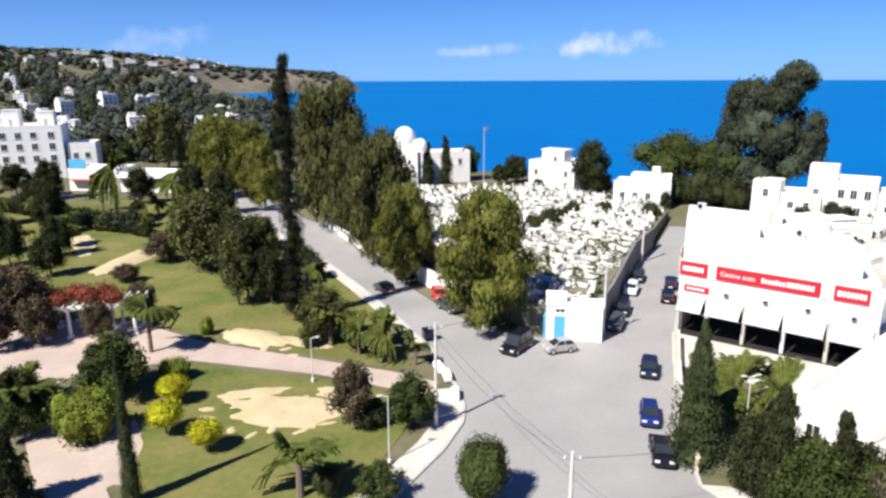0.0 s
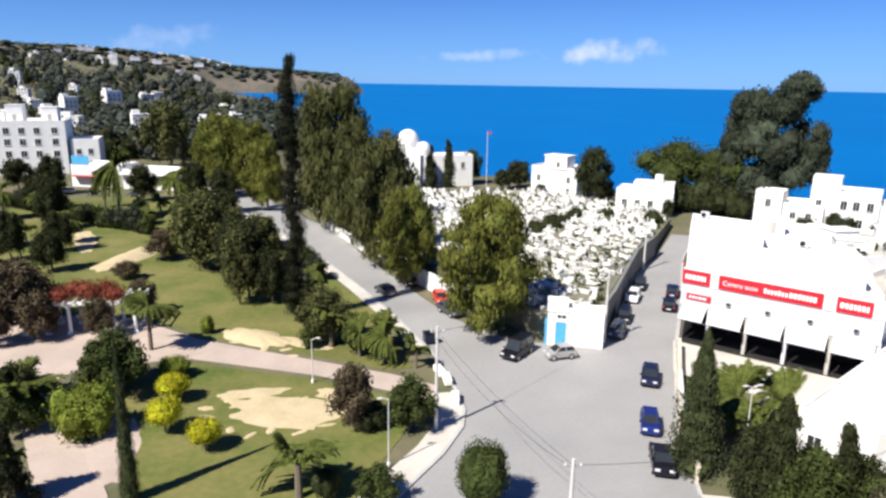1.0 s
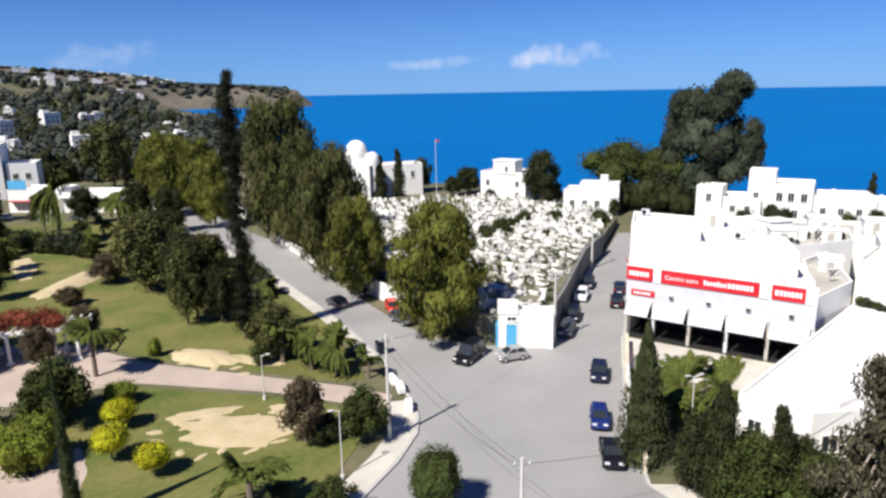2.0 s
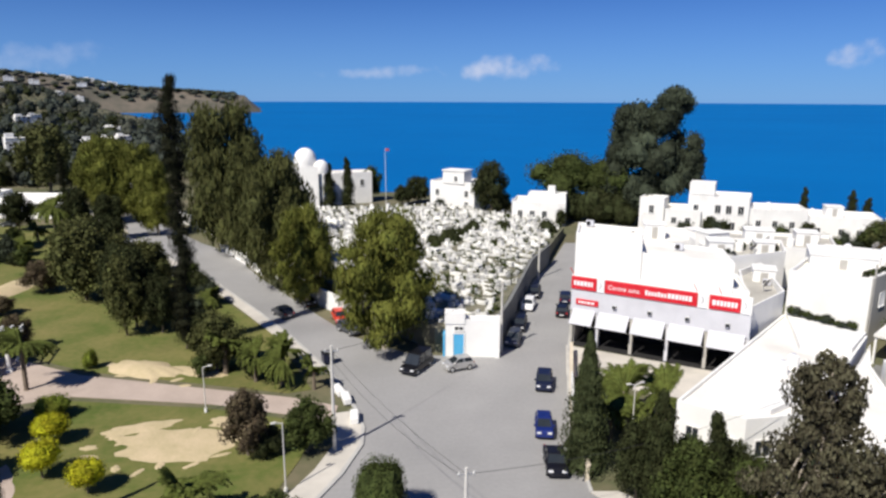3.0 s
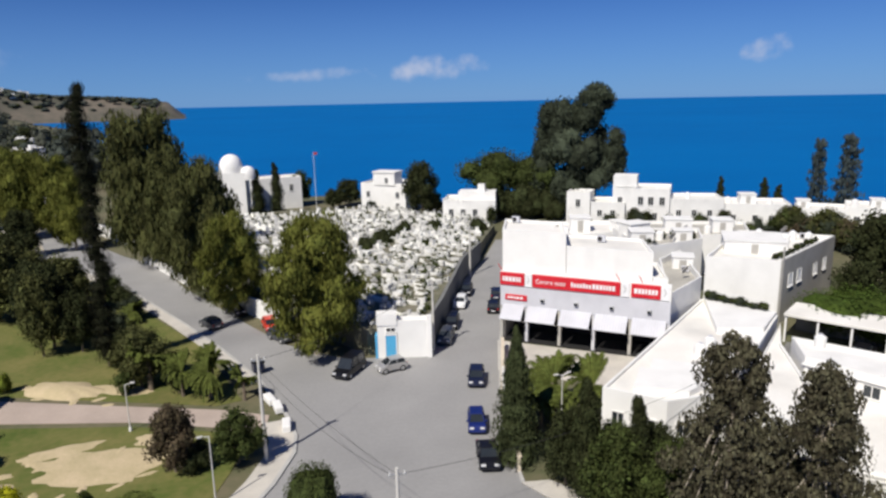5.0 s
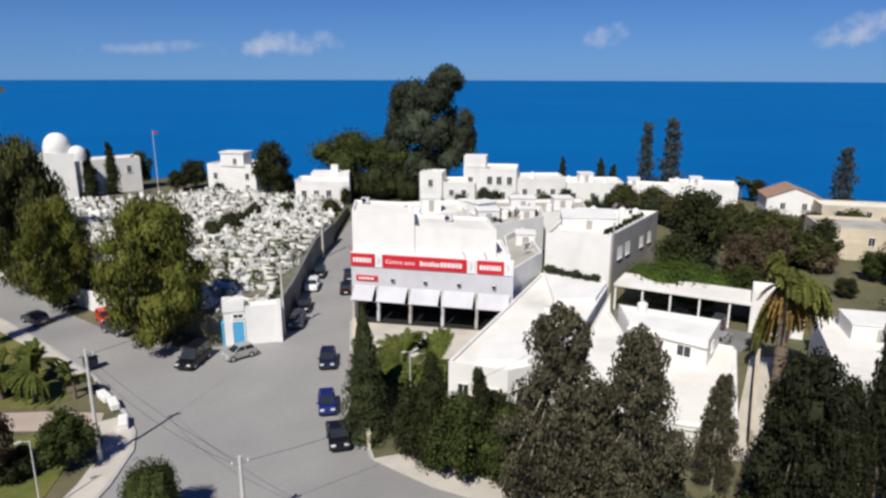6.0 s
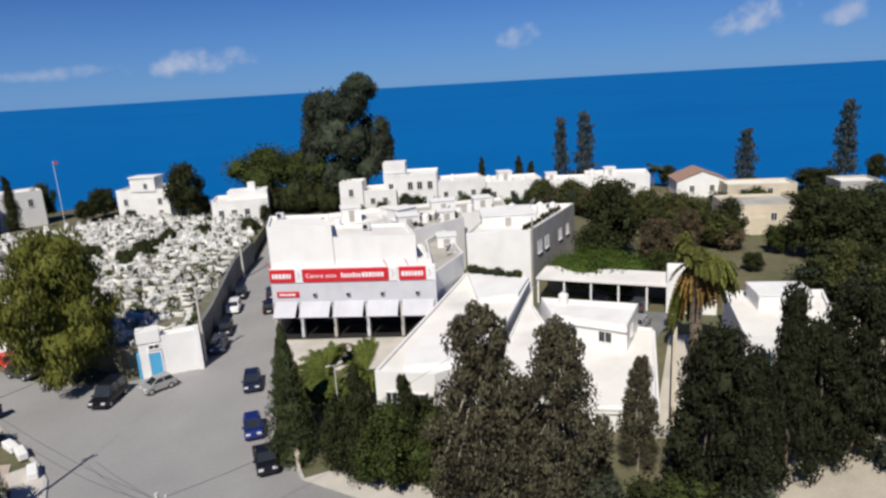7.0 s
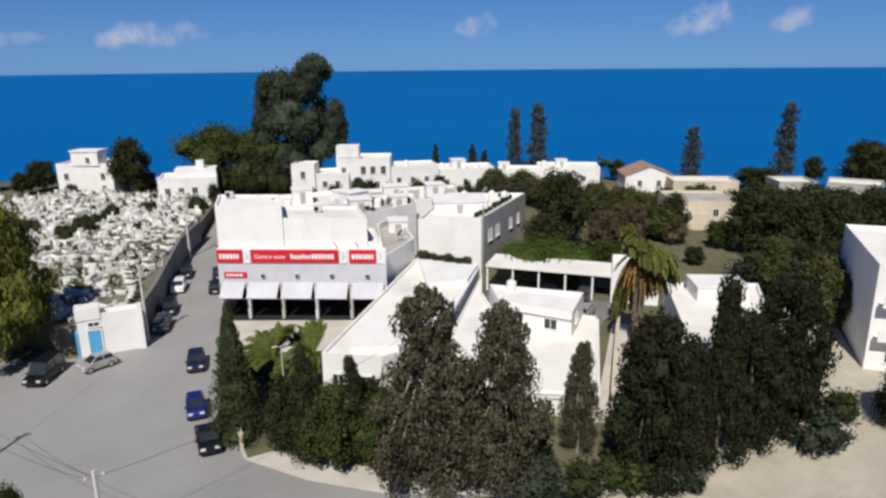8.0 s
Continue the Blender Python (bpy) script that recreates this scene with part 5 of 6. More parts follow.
part("wing", prism([(99.1, 63.8), (103.7, 60.1), (105.3, 62.1), (100.6, 65.7)], -0.1, 2.6), CREAM, house_h)
boxhouse(121.5, 80.6, 131.4, 72.2, 6.4, 3.2, "low white garden building", [(3.03, 1.6, 0.9, 1.2), (8.07, 1.6, 0.9, 1.2)], wall=CREAM)
boxhouse(134.1, 65.4, 139.8, 60.6, 7.0, 3.7, "grey-white flat-roofed seaside house", [(2.02, 1.8, 1.0, 1.3), (6.07, 1.8, 1.0, 1.3)], wall=GREYW)
boxhouse(140.9, 59.6, 144.6, 50.9, 7.0, 3.7, "pale seaside house with a flat roof", [(3.03, 1.8, 1.0, 1.3), (8.09, 1.8, 1.0, 1.3)], wall=GREYW)
boxhouse(145.4, 49.0, 149.6, 38.6, 7.0, 3.7, "pale low seaside house", [(2.83, 1.8, 1.0, 1.3), (7.56, 1.8, 1.0, 1.3)])


def dome(ob, x, y, z, r):
    bm = bmesh.new()
    bmesh.ops.create_uvsphere(bm, u_segments=24, v_segments=14, radius=r, matrix=Matrix.Translation((x, y, z)) @ Matrix.Diagonal((1, 1, 1.1, 1)))
    bmesh.ops.delete(bm, geom=[v for v in bm.verts if v.co.z < z - 0.01 * r - 0.02], context="VERTS")
    o = part("dome", bm, WHITE, ob)
    for p in o.data.polygons:
        p.use_smooth = True
    part("drum", rod(bmesh.new(), (x, y, z - 1.2), (x, y, z + 0.03), r * 1.04, r * 1.04, 24), WHITE, ob)


shrine = shell([(-12.7, 164.0), (-6.1, 163.4), (-5.4, 169.6), (-12.0, 170.2)], 10.4, "white domed shrine above the trees", rise=0.4)
dome(shrine, -9.2, 166.7, 12.0, 2.7)
dome(shrine, -5.4, 165.1, 10.2, 1.8)
shrine_house = boxhouse(-4.7, 172.5, 7.1, 175.1, 6.6, 7.6, "white house beside the domed shrine", [(1.99, 4.6, 0.9, 1.6), (4.97, 4.6, 0.9, 1.6), (9.44, 4.6, 0.9, 1.6)])

# The town beyond the park
town = boxhouse(-122.3, 178.9, -103.7, 185.7, 12.8, 14.0, "white four-storey apartment house with dark windows", [(x, z, 1.4, 1.6) for z in (1.6, 4.8, 8.0, 11.0) for x in (2.2, 5.8, 9.4, 13.0, 17.2)])
for k, (x, y, w, h) in enumerate(((-116.7, 186.0, 4, 4.4), (-109.0, 189.1, 4, 3.8), (-120.5, 184.9, 3, 3))):
    roof_box(x, y, 14.0, w, w, h, 18)
boxhouse(-103.2, 186.6, -96.5, 188.8, 9.1, 9.0, "white house end with balconies", [(1.94, 1.6, 1.2, 1.5), (4.86, 1.6, 1.2, 1.5), (1.94, 5.2, 1.2, 1.5), (4.86, 5.2, 1.2, 1.5)])
shop = boxhouse(-91.4, 164.1, -78.8, 162.3, 8.4, 5.0, "white shop with a faded red awning", [(6.25, 0.8, 2.0, 1.8)])
aw = bmesh.new()
box(aw, 0.8, 9.5, -1.6, -0.05, 2.7, 2.9)
awning = part("awning", aw, REDCLOTH, shop, "faded red cloth awning")
awning.matrix_basis = facing(shop, (-91.4, 164.1), (-78.8, 162.3))
part("panel", boxed(0.5, 5.0, -0.08, 0.0, 5.5, 7.6), BLUE, shop, "bright blue hoarding").matrix_basis = facing(shop, (-91.4, 164.1), (-78.8, 162.3))
cafe = boxhouse(-77.8, 161.9, -62.3, 159.1, 8.5, 4.2, "low pale pavilion with a deep flat roof", [(2.86, 1.0, 2.4, 1.8), (7.64, 1.0, 2.4, 1.8), (12.41, 1.0, 2.4, 1.8)])
part("eave", boxed(-0.6, 17, -1.8, 0, 3.7, 4.0), WHITE, cafe).matrix_basis = facing(cafe, (-77.8, 161.9), (-62.3, 159.1))
boxhouse(-60.7, 179.9, -51.0, 181.4, 7.5, 4.0, "small white roadside house", [(1.96, 1.2, 1.2, 1.2), (5.87, 1.2, 1.2, 1.2)])
boxhouse(-149.8, 174.2, -126.1, 178.2, 10.1, 11.0, "white apartment house beyond the park", [(x, z, 1.4, 1.6) for z in (1.6, 4.8, 8.0) for x in (3, 7, 11, 15, 19)])

# Clutter on the roofs behind the hall
for x, y, z, w, d, h, turn in ((48.8, 79.8, 7.0, 3, 3, 2.0, -20), (55.2, 80.0, 7.0, 2.4, 2, 1.6, -20), (50.2, 84.0, 7.0, 3.4, 2.6, 2.2, 10), (47.0, 95.1, 6.2, 3, 3, 2.2, -20), (53.0, 93.9, 6.2, 2, 2, 1.4, 0), (62.0, 91.7, 5.5, 4, 3, 2.3, -25), (68.9, 90.4, 5.5, 3, 3, 2.0, -25),
                               (49.4, 70.7, 6.0, 2.4, 2.4, 1.5, -30), (79.3, 124.5, 5.6, 3, 3, 2.0, -25), (94.1, 117.2, 4.6, 3, 3, 2.0, -25), (103.1, 112.0, 4.0, 2.4, 2.4, 1.6, -35)):
    roof_box(x, y, z, w, d, h, turn)
for p in ((52.7, 81.5, 7.0), (57.7, 81.8, 7.0), (43.5, 92.3, 6.2), (66.0, 89.6, 5.5), (72.8, 93.1, 5.5), (83.3, 121.5, 5.6), (91.2, 119.2, 4.6), (97.1, 114.2, 4.6)):
    tank(*p, 0.55, 1.1)

rail_at = ((57.8, 64.2), (72.6, 72.8))
for k in range(9):  # pots along the block's roof edge
    x, y = Vector(rail_at[0]).lerp(Vector(rail_at[1]), 0.06 + 0.1 * k)
    plant("shrub", x - 0.5, y + 0.6, rng.uniform(0.7, 1.2), rng.uniform(0.7, 1.2), "small dark potted shrub on the block's roof", 7.37)
for k in range(26):  # pots and young trees on and between the roof terraces
    u, v = (k * 0.618) % 1.0, (k * 0.382 + 0.2) % 1.0
    if k % 2:
        plant("shrub", 48.6 + 8.0 * u, 77.6 + 7.5 * v, rng.uniform(0.9, 1.9), rng.uniform(0.9, 1.9), "small potted shrub on a dusty roof terrace", 7.06)
    else:
        plant("shrub", 62.0 + 26.0 * u, 112.0 - 10.0 * u + 5.0 * v, rng.uniform(3.0, 5.6), rng.uniform(2.4, 4.6), "dark green shrub between the white houses")


def roof_unit(x, y, z, turn):
    ob = thing("air_conditioner", "grey air conditioner on a flat roof", "air conditioner", "roof units")
    part("casing", boxed(-0.45, 0.45, -0.2, 0.2, 0.12, 0.8, bevel=0.03), SHEET, ob)
    part("grille", rod(bmesh.new(), (-0.12, -0.19, 0.46), (-0.12, -0.23, 0.46), 0.27, 0.27, 14), DARK, ob)
    for s in (-0.35, 0.35):
        part("foot", boxed(s - 0.05, s + 0.05, -0.2, 0.2, 0.0, 0.12), STEEL, ob)
    ob.matrix_basis = pose(x, y, z, 0, 0, turn)


def dish(x, y, z, turn):
    ob = thing("satellite_dish", "pale satellite dish on a roof", "satellite dish", "roof dishes")
    bm = bmesh.new()
    bmesh.ops.create_cone(bm, cap_ends=False, segments=18, radius1=0.55, radius2=0.12, depth=0.22, matrix=Matrix.Translation((0, -0.2, 1.15)) @ Matrix.Rotation(radians(-62), 4, "X"))
    bmesh.ops.solidify(bm, geom=list(bm.faces), thickness=0.03)
    part("reflector", bm, GREYW, ob)
    part("mast", rod(bmesh.new(), (0, 0, 0), (0, 0, 1.15), 0.035, 0.03, 8), STEEL, ob)
    part("arm", rod(bmesh.new(), (0, -0.1, 0.85), (0, -0.8, 1.25), 0.02, 0.02, 6), STEEL, ob)
    ob.matrix_basis = pose(x, y, z, 0, 0, turn)


for x, y, z, turn in ((50.2, 80.0, 7.06, -30), (55.4, 82.6, 7.06, -20), (60.0, 76.2, 7.37, -32), (70.2, 74.6, 7.37, -32), (28.6, 73.2, 12.45, -40), (36.0, 66.0, 11.05, -40), (48.2, 68.2, 6.06, -40)):
    roof_unit(x, y, z, turn)
for x, y, z, turn in ((53.0, 79.2, 7.06, 20), (57.6, 83.4, 7.06, 40), (63.0, 74.6, 7.37, 30), (68.6, 76.8, 7.37, 10), (46.4, 66.0, 6.06, 30), (32.0, 70.0, 11.05, 35)):
    dish(x, y, z, turn)

# Pergolas, ledges and railings that break up the white houses
def railing(a, b, z, label):
    ob = thing("roof_railing", label, "railing")
    m = facing(ob, a, b)
    w = (Vector(b) - Vector(a)).length
    made = [part("rail", boxed(0, w, -0.04, 0.04, z + 0.85, z + 0.95), WHITE, ob)]
    n = max(3, int(w / 0.9))
    for k in range(n + 1):
        made.append(part("baluster", boxed(w * k / n - 0.06, w * k / n + 0.06, -0.05, 0.05, z, z + 0.86), WHITE, ob))
    for o in made:
        o.matrix_basis = m @ o.matrix_basis


railing((68.8, 125.2), (77.6, 119.3), 7.6, "white balustrade on the villa roof")
railing((36.1, 141.1), (40.2, 139.5), 4.6, "white balustrade on the low villa")
railing((78.2, 119.6), (87.5, 115.6), 5.6, "white balustrade on the seaside house")
railing((47.5, 62.7), (50.9, 56.3), 4.6, "dark planted railing on the garden house")
railing((107.5, 105.4), (117.1, 96.6), 4.5, "white balustrade on the cluttered roof")
for x, y, z in ((66.1, 123.1, 0), (72.7, 119.0, 0), (61.5, 123.7, 0), (82.4, 114.3, 0), (45.8, 136.8, 0), (34.7, 139.8, 0), (22.8, 159.8, 0), (111.1, 100.1, 0)):
    plant("shrub", x, y, rng.uniform(2.5, 4.5), rng.uniform(2.0, 3.4))
for k in range(13):
    plant("shrub", 47.2 + 0.26 * k + rng.uniform(-0.15, 0.1), 62.0 - 0.44 * k, rng.uniform(0.6, 1.2), rng.uniform(0.8, 1.3), "small dark potted shrub along the roof terrace", 4.6)
for a, b, z in (((41.64, 29.37), (53.86, 40.40), 1.6), ((41.64, 29.37), (53.86, 40.40), 1.9)):
    part("ledge", boxed(0, (Vector(b) - Vector(a)).length, -0.22, 0.0, z, z + 0.18), WHITE, house2).matrix_basis = facing(house2, a, b)
part("pipe", rod(bmesh.new(), (58.0, 63.7, 0), (58.0, 63.7, 9.4), 0.09, 0.09, 8), GREYW, block)
for p in ((48.3, 47.1, 4.35), (37.5, 49.2, 3.95), (39.4, 50.5, 3.95)):
    tank(*p, 0.5, 1.0)
solid("yard", prism([(47.77, 50.64), (54.43, 41.15), (63.60, 45.71), (54.92, 58.56), (51.81, 55.83)], -0.2, 0.05), CEMENT, "dark oil-stained concrete yard before the carport", "yard", "structure")


# ---- walls, poles and lamps of the streets ----
wall_run([(17.53, 41.45), (18.23, 44.86), (19.08, 49.38), (20.87, 55.18), (24.38, 65.67)], -0.1, 1.3, 0.25, CREAM, "low cream garden wall along the street")


def fence(points, z0, z1):
    ob = thing("garden_fence", "white slatted fence on a low wall", "fence")
    rail = bmesh.new()
    count = 0
    for a, b in zip(points, points[1:]):
        a, b = Vector((*a, 0)), Vector((*b, 0))
        for z in (z0 + 0.15, z1 - 0.15):
            rod(rail, a + Vector((0, 0, z)), b + Vector((0, 0, z)), 0.04, 0.04, 6)
        n = int((b - a).length / 0.55)
        for k in range(n):
            p = a.lerp(b, k / n)
            part("slat", boxed(p.x - 0.09, p.x + 0.09, p.y - 0.03, p.y + 0.03, z0, z1), WHITE, ob)
    part("rail", rail, WHITE, ob)


fence([(18.23, 44.86), (19.08, 49.38), (20.87, 55.18)], 1.36, 2.7)


def street_pole(x, y, h, label):
    ob = thing("utility_pole", label, "pole", "poles")
    part("shaft", rod(bmesh.new(), (x, y, -0.2), (x, y, h), 0.16, 0.1, 10), POLE, ob)
    part("cross_arm", boxed(x - 0.55, x + 0.55, y - 0.05, y + 0.05, h - 0.5, h - 0.4), STEEL, ob)
    for k in (-0.45, 0.0, 0.45):
        part("insulator", rod(bmesh.new(), (x + k, y, h - 0.4), (x + k, y, h - 0.25), 0.05, 0.03, 8), WHITE, ob)
    return ob


def lamp_post(x, y, h, turn, label, arms=2):
    ob = thing("street_lamp", label, "street lamp", "street lamps")
    part("pole", rod(bmesh.new(), (0, 0, -0.1), (0, 0, h), 0.06, 0.04, 10), POLE, ob)
    part("base", rod(bmesh.new(), (0, 0, -0.1), (0, 0, 0.35), 0.14, 0.12, 10), WHITE, ob)
    for k in range(arms):
        s = 1 if k == 0 else -1
        arm = part("arm", rod(bmesh.new(), (0, 0, h - 0.05), (0.5 * s, 0, h + 0.12), 0.03, 0.025, 8), WHITE, ob)
        head = part("lamp_head", boxed(min(0.4 * s, 0.8 * s), max(0.4 * s, 0.8 * s), -0.1, 0.1, h + 0.08, h + 0.17, bevel=0.03), POLE, ob)
        part("lens", boxed(min(0.45 * s, 0.75 * s), max(0.45 * s, 0.75 * s), -0.07, 0.07, h + 0.06, h + 0.085), LETTER, head)
    ob.matrix_basis = pose(x, y, 0.05, 0, 0, turn)
    return ob


street_pole(-0.6, 48.2, 8.8, "pale concrete utility pole on the park corner")
street_pole(7.4, 34.6, 6.0, "pale concrete utility pole beside the junction")
street_pole(17.0, 67.3, 8.0, "slim pale utility pole beside the cemetery wall")
street_pole(29.4, 96.2, 8.0, "slim pale utility pole far along the cemetery wall")
lamp_post(-3.9, 43.0, 5.3, 200, "slim white park lamp with one small head", 1)
lamp_post(22.8, 46.0, 5.2, 10, "white garden lamp with two heads")
lamp_post(-11.9, 56.5, 4.2, 0, "thin pale park lamp", 1)
lamp_post(51.8, 110.1, 7.0, 30, "tall street lamp among the houses", 1)


def cable(a, b, sag, r=0.016):
    ob = thing("overhead_cable", "thin sagging black overhead cable", "cable", "cables")
    a, b = Vector(a), Vector(b)
    bm = bmesh.new()
    rings = []
    for k in range(17):
        c = a.lerp(b, k / 16) - Vector((0, 0, sag * (1 - (k / 8 - 1) ** 2)))
        rings.append([bm.verts.new(c + Vector((0, r * math.cos(q * 1.571), r * math.sin(q * 1.571)))) for q in range(4)])
    for p, q in zip(rings, rings[1:]):
        for j in range(4):
            bm.faces.new((p[j], p[(j + 1) % 4], q[(j + 1) % 4], q[j]))
    part("wire", bm, WIRE, ob)


cable((-0.6, 48.2, 8.4), (7.4, 34.6, 5.6), 0.5)
cable((-1.1, 48.2, 8.4), (7.0, 34.7, 5.6), 0.9)
cable((-0.6, 48.2, 8.4), (17.0, 67.3, 7.6), 0.8)
cable((7.4, 34.6, 5.6), (31.2, 40.3, 6.0), 0.8)
cable((17.0, 67.3, 7.6), (29.4, 96.2, 7.6), 0.7)

flag = thing("flagpole", "white flagpole with a small red flag", "flagpole")
part("pole", rod(bmesh.new(), (10.0, 163.4, 0), (10.0, 163.4, 15.0), 0.06, 0.04, 8), WHITE, flag)
part("flag", boxed(10.0, 10.9, 163.37, 163.41, 14.3, 14.9), REDCLOTH, flag)


# ---- the pergola in the park ----
def pergola(x, y, turn):
    ob = thing("pergola", "white columned pergola overgrown with red bougainvillea", "pergola")
    for i in range(6):
        for j in range(2):
            cx, cy = i * 2.2 - 5.5, j * 3.2
            col = part("column", rod(bmesh.new(), (cx, cy, 0), (cx, cy, 3.0), 0.2, 0.17, 12), WHITE, ob)
            part("capital", boxed(cx - 0.26, cx + 0.26, cy - 0.26, cy + 0.26, 3.0, 3.18), WHITE, col)
            part("plinth", boxed(cx - 0.28, cx + 0.28, cy - 0.28, cy + 0.28, 0, 0.25), WHITE, col)
    for j in range(2):
        part("beam", boxed(-6.2, 6.2, j * 3.2 - 0.14, j * 3.2 + 0.14, 3.18, 3.5), WHITE, ob)
    for k in range(14):
        part("rafter", boxed(-6 + k * 0.92, -5.88 + k * 0.92, -0.7, 3.9, 3.5, 3.68), WHITE, ob)
    crown(ob, [(-3.4 + 0.75 * k, 1.6 + 1.1 * math.cos(k * 1.7), 3.75 + 0.5 * math.sin(k * 0.35) + 0.3 * (k % 2), 1.4, 1.5, 0.95, 620) for k in range(10)], 0.13, L_RED, "bougainvillea", inner=0.7)
    ob.matrix_basis = pose(x, y, 0.06, 0, 0, turn)


pergola(-38.6, 67.5, 8)


# ---- cars ----
def paint(name, colour, metal=0.3):
    return surface(name, colour, tuple(c * 0.92 for c in colour), 1.0, 6.0, 0.28, 0, metal=metal, spec=0.5)


PAINTS = {"black": paint("black_car_paint", (0.012, 0.012, 0.016)), "silver": paint("silver_car_paint", (0.55, 0.54, 0.52), 0.5), "blue": paint("dark_blue_car_paint", (0.015, 0.03, 0.17)),
          "white": paint("white_car_paint", (0.8, 0.8, 0.8), 0.0), "grey": paint("grey_car_paint", (0.08, 0.085, 0.095)), "red": paint("red_car_paint", (0.6, 0.05, 0.025), 0.0), "navy": paint("navy_car_paint", (0.015, 0.02, 0.05))}
LAMP_CLEAR = surface("clear_headlamp", (0.7, 0.7, 0.7), (0.6, 0.6, 0.6), 2.0, 9.0, 0.15, 0, spec=0.6)
LAMP_RED = surface("red_tail_lamp", (0.4, 0.02, 0.02), (0.3, 0.02, 0.02), 2.0, 9.0, 0.2, 0, spec=0.6)


def car(x, y, turn, colour, label, length=4.1, width=1.72, height=1.46, kind="hatch"):
    """A car that points along +x before its turn."""
    ob = thing("car", label, "car", "parked cars")
    h, w, L = height * 0.94, width * 0.89, length * 0.88
    body = bmesh.new()
    prof = [(-L / 2, 0.3), (-L / 2, 0.62), (-L / 2 + 0.08, 0.86), (-L / 2 + 0.5, 0.93), (L * 0.2, 0.95), (L * 0.42, 0.84), (L / 2 - 0.05, 0.66), (L / 2, 0.5), (L / 2 - 0.02, 0.28)]
    left = [body.verts.new((px, -w / 2, pz)) for px, pz in prof]
    right = [body.verts.new((px, w / 2, pz)) for px, pz in prof]
    body.faces.new(left[::-1])
    body.faces.new(right)
    n = len(prof)
    for i in range(n):
        j = (i + 1) % n
        body.faces.new((left[i], left[j], right[j], right[i]))
    bmesh.ops.recalc_face_normals(body, faces=body.faces)
    bmesh.ops.bevel(body, geom=list(body.edges), offset=0.05, segments=2, affect="EDGES")
    b = part("body", body, PAINTS[colour], ob)
    back = -L / 2 + (0.12 if kind != "sedan" else 0.75)
    front = L * 0.24
    g = bmesh.new()
    rows = (((back, front + 0.15), w / 2 - 0.06, 0.9), ((back + (0.28 if kind != "suv" else 0.12), front - 0.55), w / 2 - 0.2, h - 0.05))
    ring = [[g.verts.new((xx, yy, zz)) for xx, yy in ((xs[0], -hw), (xs[1], -hw), (xs[1], hw), (xs[0], hw))] for xs, hw, zz in rows]
    g.faces.new(ring[1])
    g.faces.new(ring[0][::-1])
    for i in range(4):
        j = (i + 1) % 4
        g.faces.new((ring[0][i], ring[0][j], ring[1][j], ring[1][i]))
    bmesh.ops.bevel(g, geom=list(g.edges), offset=0.04, segments=1, affect="EDGES")
    part("window_glass", g, GLASS, ob)
    r = boxed(rows[1][0][0] - 0.04, rows[1][0][1] + 0.06, -w / 2 + 0.17, w / 2 - 0.17, h - 0.07, h, bevel=0.03)
    part("roof", r, PAINTS[colour], ob)
    for sy in (-1, 1):
        for k in range(2):
            px0 = rows[0][0][k] * 0.97
            px1 = rows[1][0][k]
            part("window_pillar", rod(bmesh.new(), (px0, sy * (w / 2 - 0.07), 0.9), (px1, sy * (w / 2 - 0.2), h - 0.04), 0.05, 0.045, 6), PAINTS[colour], ob)
        mid = (rows[0][0][0] + rows[0][0][1]) / 2 - 0.1
        part("window_pillar", rod(bmesh.new(), (mid, sy * (w / 2 - 0.06), 0.9), (mid, sy * (w / 2 - 0.19), h - 0.04), 0.05, 0.045, 6), PAINTS[colour], ob)
        part("mirror", boxed(front - 0.05, front + 0.12, sy * (w / 2 + 0.07) - 0.08, sy * (w / 2 + 0.07) + 0.08, 0.93, 1.06, bevel=0.02), PAINTS[colour], ob)
        for px in (-L * 0.31, L * 0.31):
            t = part("wheel", rod(bmesh.new(), (px, sy * (w / 2 - 0.2), 0.32), (px, sy * (w / 2 + 0.015), 0.32), 0.32, 0.32, 16), RUBBER, ob)
            part("rim", rod(bmesh.new(), (px, sy * (w / 2 + 0.01), 0.32), (px, sy * (w / 2 + 0.03), 0.32), 0.2, 0.18, 12), STEEL, t)
        part("headlight", boxed(L / 2 - 0.2, L / 2 + 0.005, sy * (w / 2 - 0.28) - 0.18, sy * (w / 2 - 0.28) + 0.18, 0.6, 0.74, bevel=0.02), LAMP_CLEAR, ob)
        part("tail_light", boxed(-L / 2 - 0.015, -L / 2 + 0.1, sy * (w / 2 - 0.16) - 0.1, sy * (w / 2 - 0.16) + 0.1, 0.62, 0.84, bevel=0.02), LAMP_RED, ob)
    part("number_plate", boxed(-L / 2 - 0.02, -L / 2 + 0.02, -0.26, 0.26, 0.45, 0.56), LETTER, ob)
    part("bumper", boxed(L / 2 - 0.12, L / 2 + 0.04, -w / 2 + 0.12, w / 2 - 0.12, 0.32, 0.5, bevel=0.04), PAINTS[colour], ob)
    ob.matrix_basis = pose(x, y, 0.03, 0, 0, turn)
    return ob


car(7.4, 63.6, 235, "black", "black off-road car parked beside the gatehouse", 4.8, 1.95, 1.95, "suv")
car(11.6, 63.1, 196, "silver", "silver hatchback parked before the gatehouse", 3.5, 1.65)
car(19.1, 57.9, 252, "navy", "dark blue car at the kerb by the garden fence", 3.9)
car(16.5, 49.1, 256, "blue", "blue hatchback at the kerb by the garden wall", 3.6, 1.6)
car(15.8, 43.7, 259, "black", "black saloon at the kerb by the garden wall", 4.2, 1.75, 1.44, "sedan")
car(19.0, 69.7, 247, "grey", "dark grey car in the shade of the cemetery wall", 4.2)
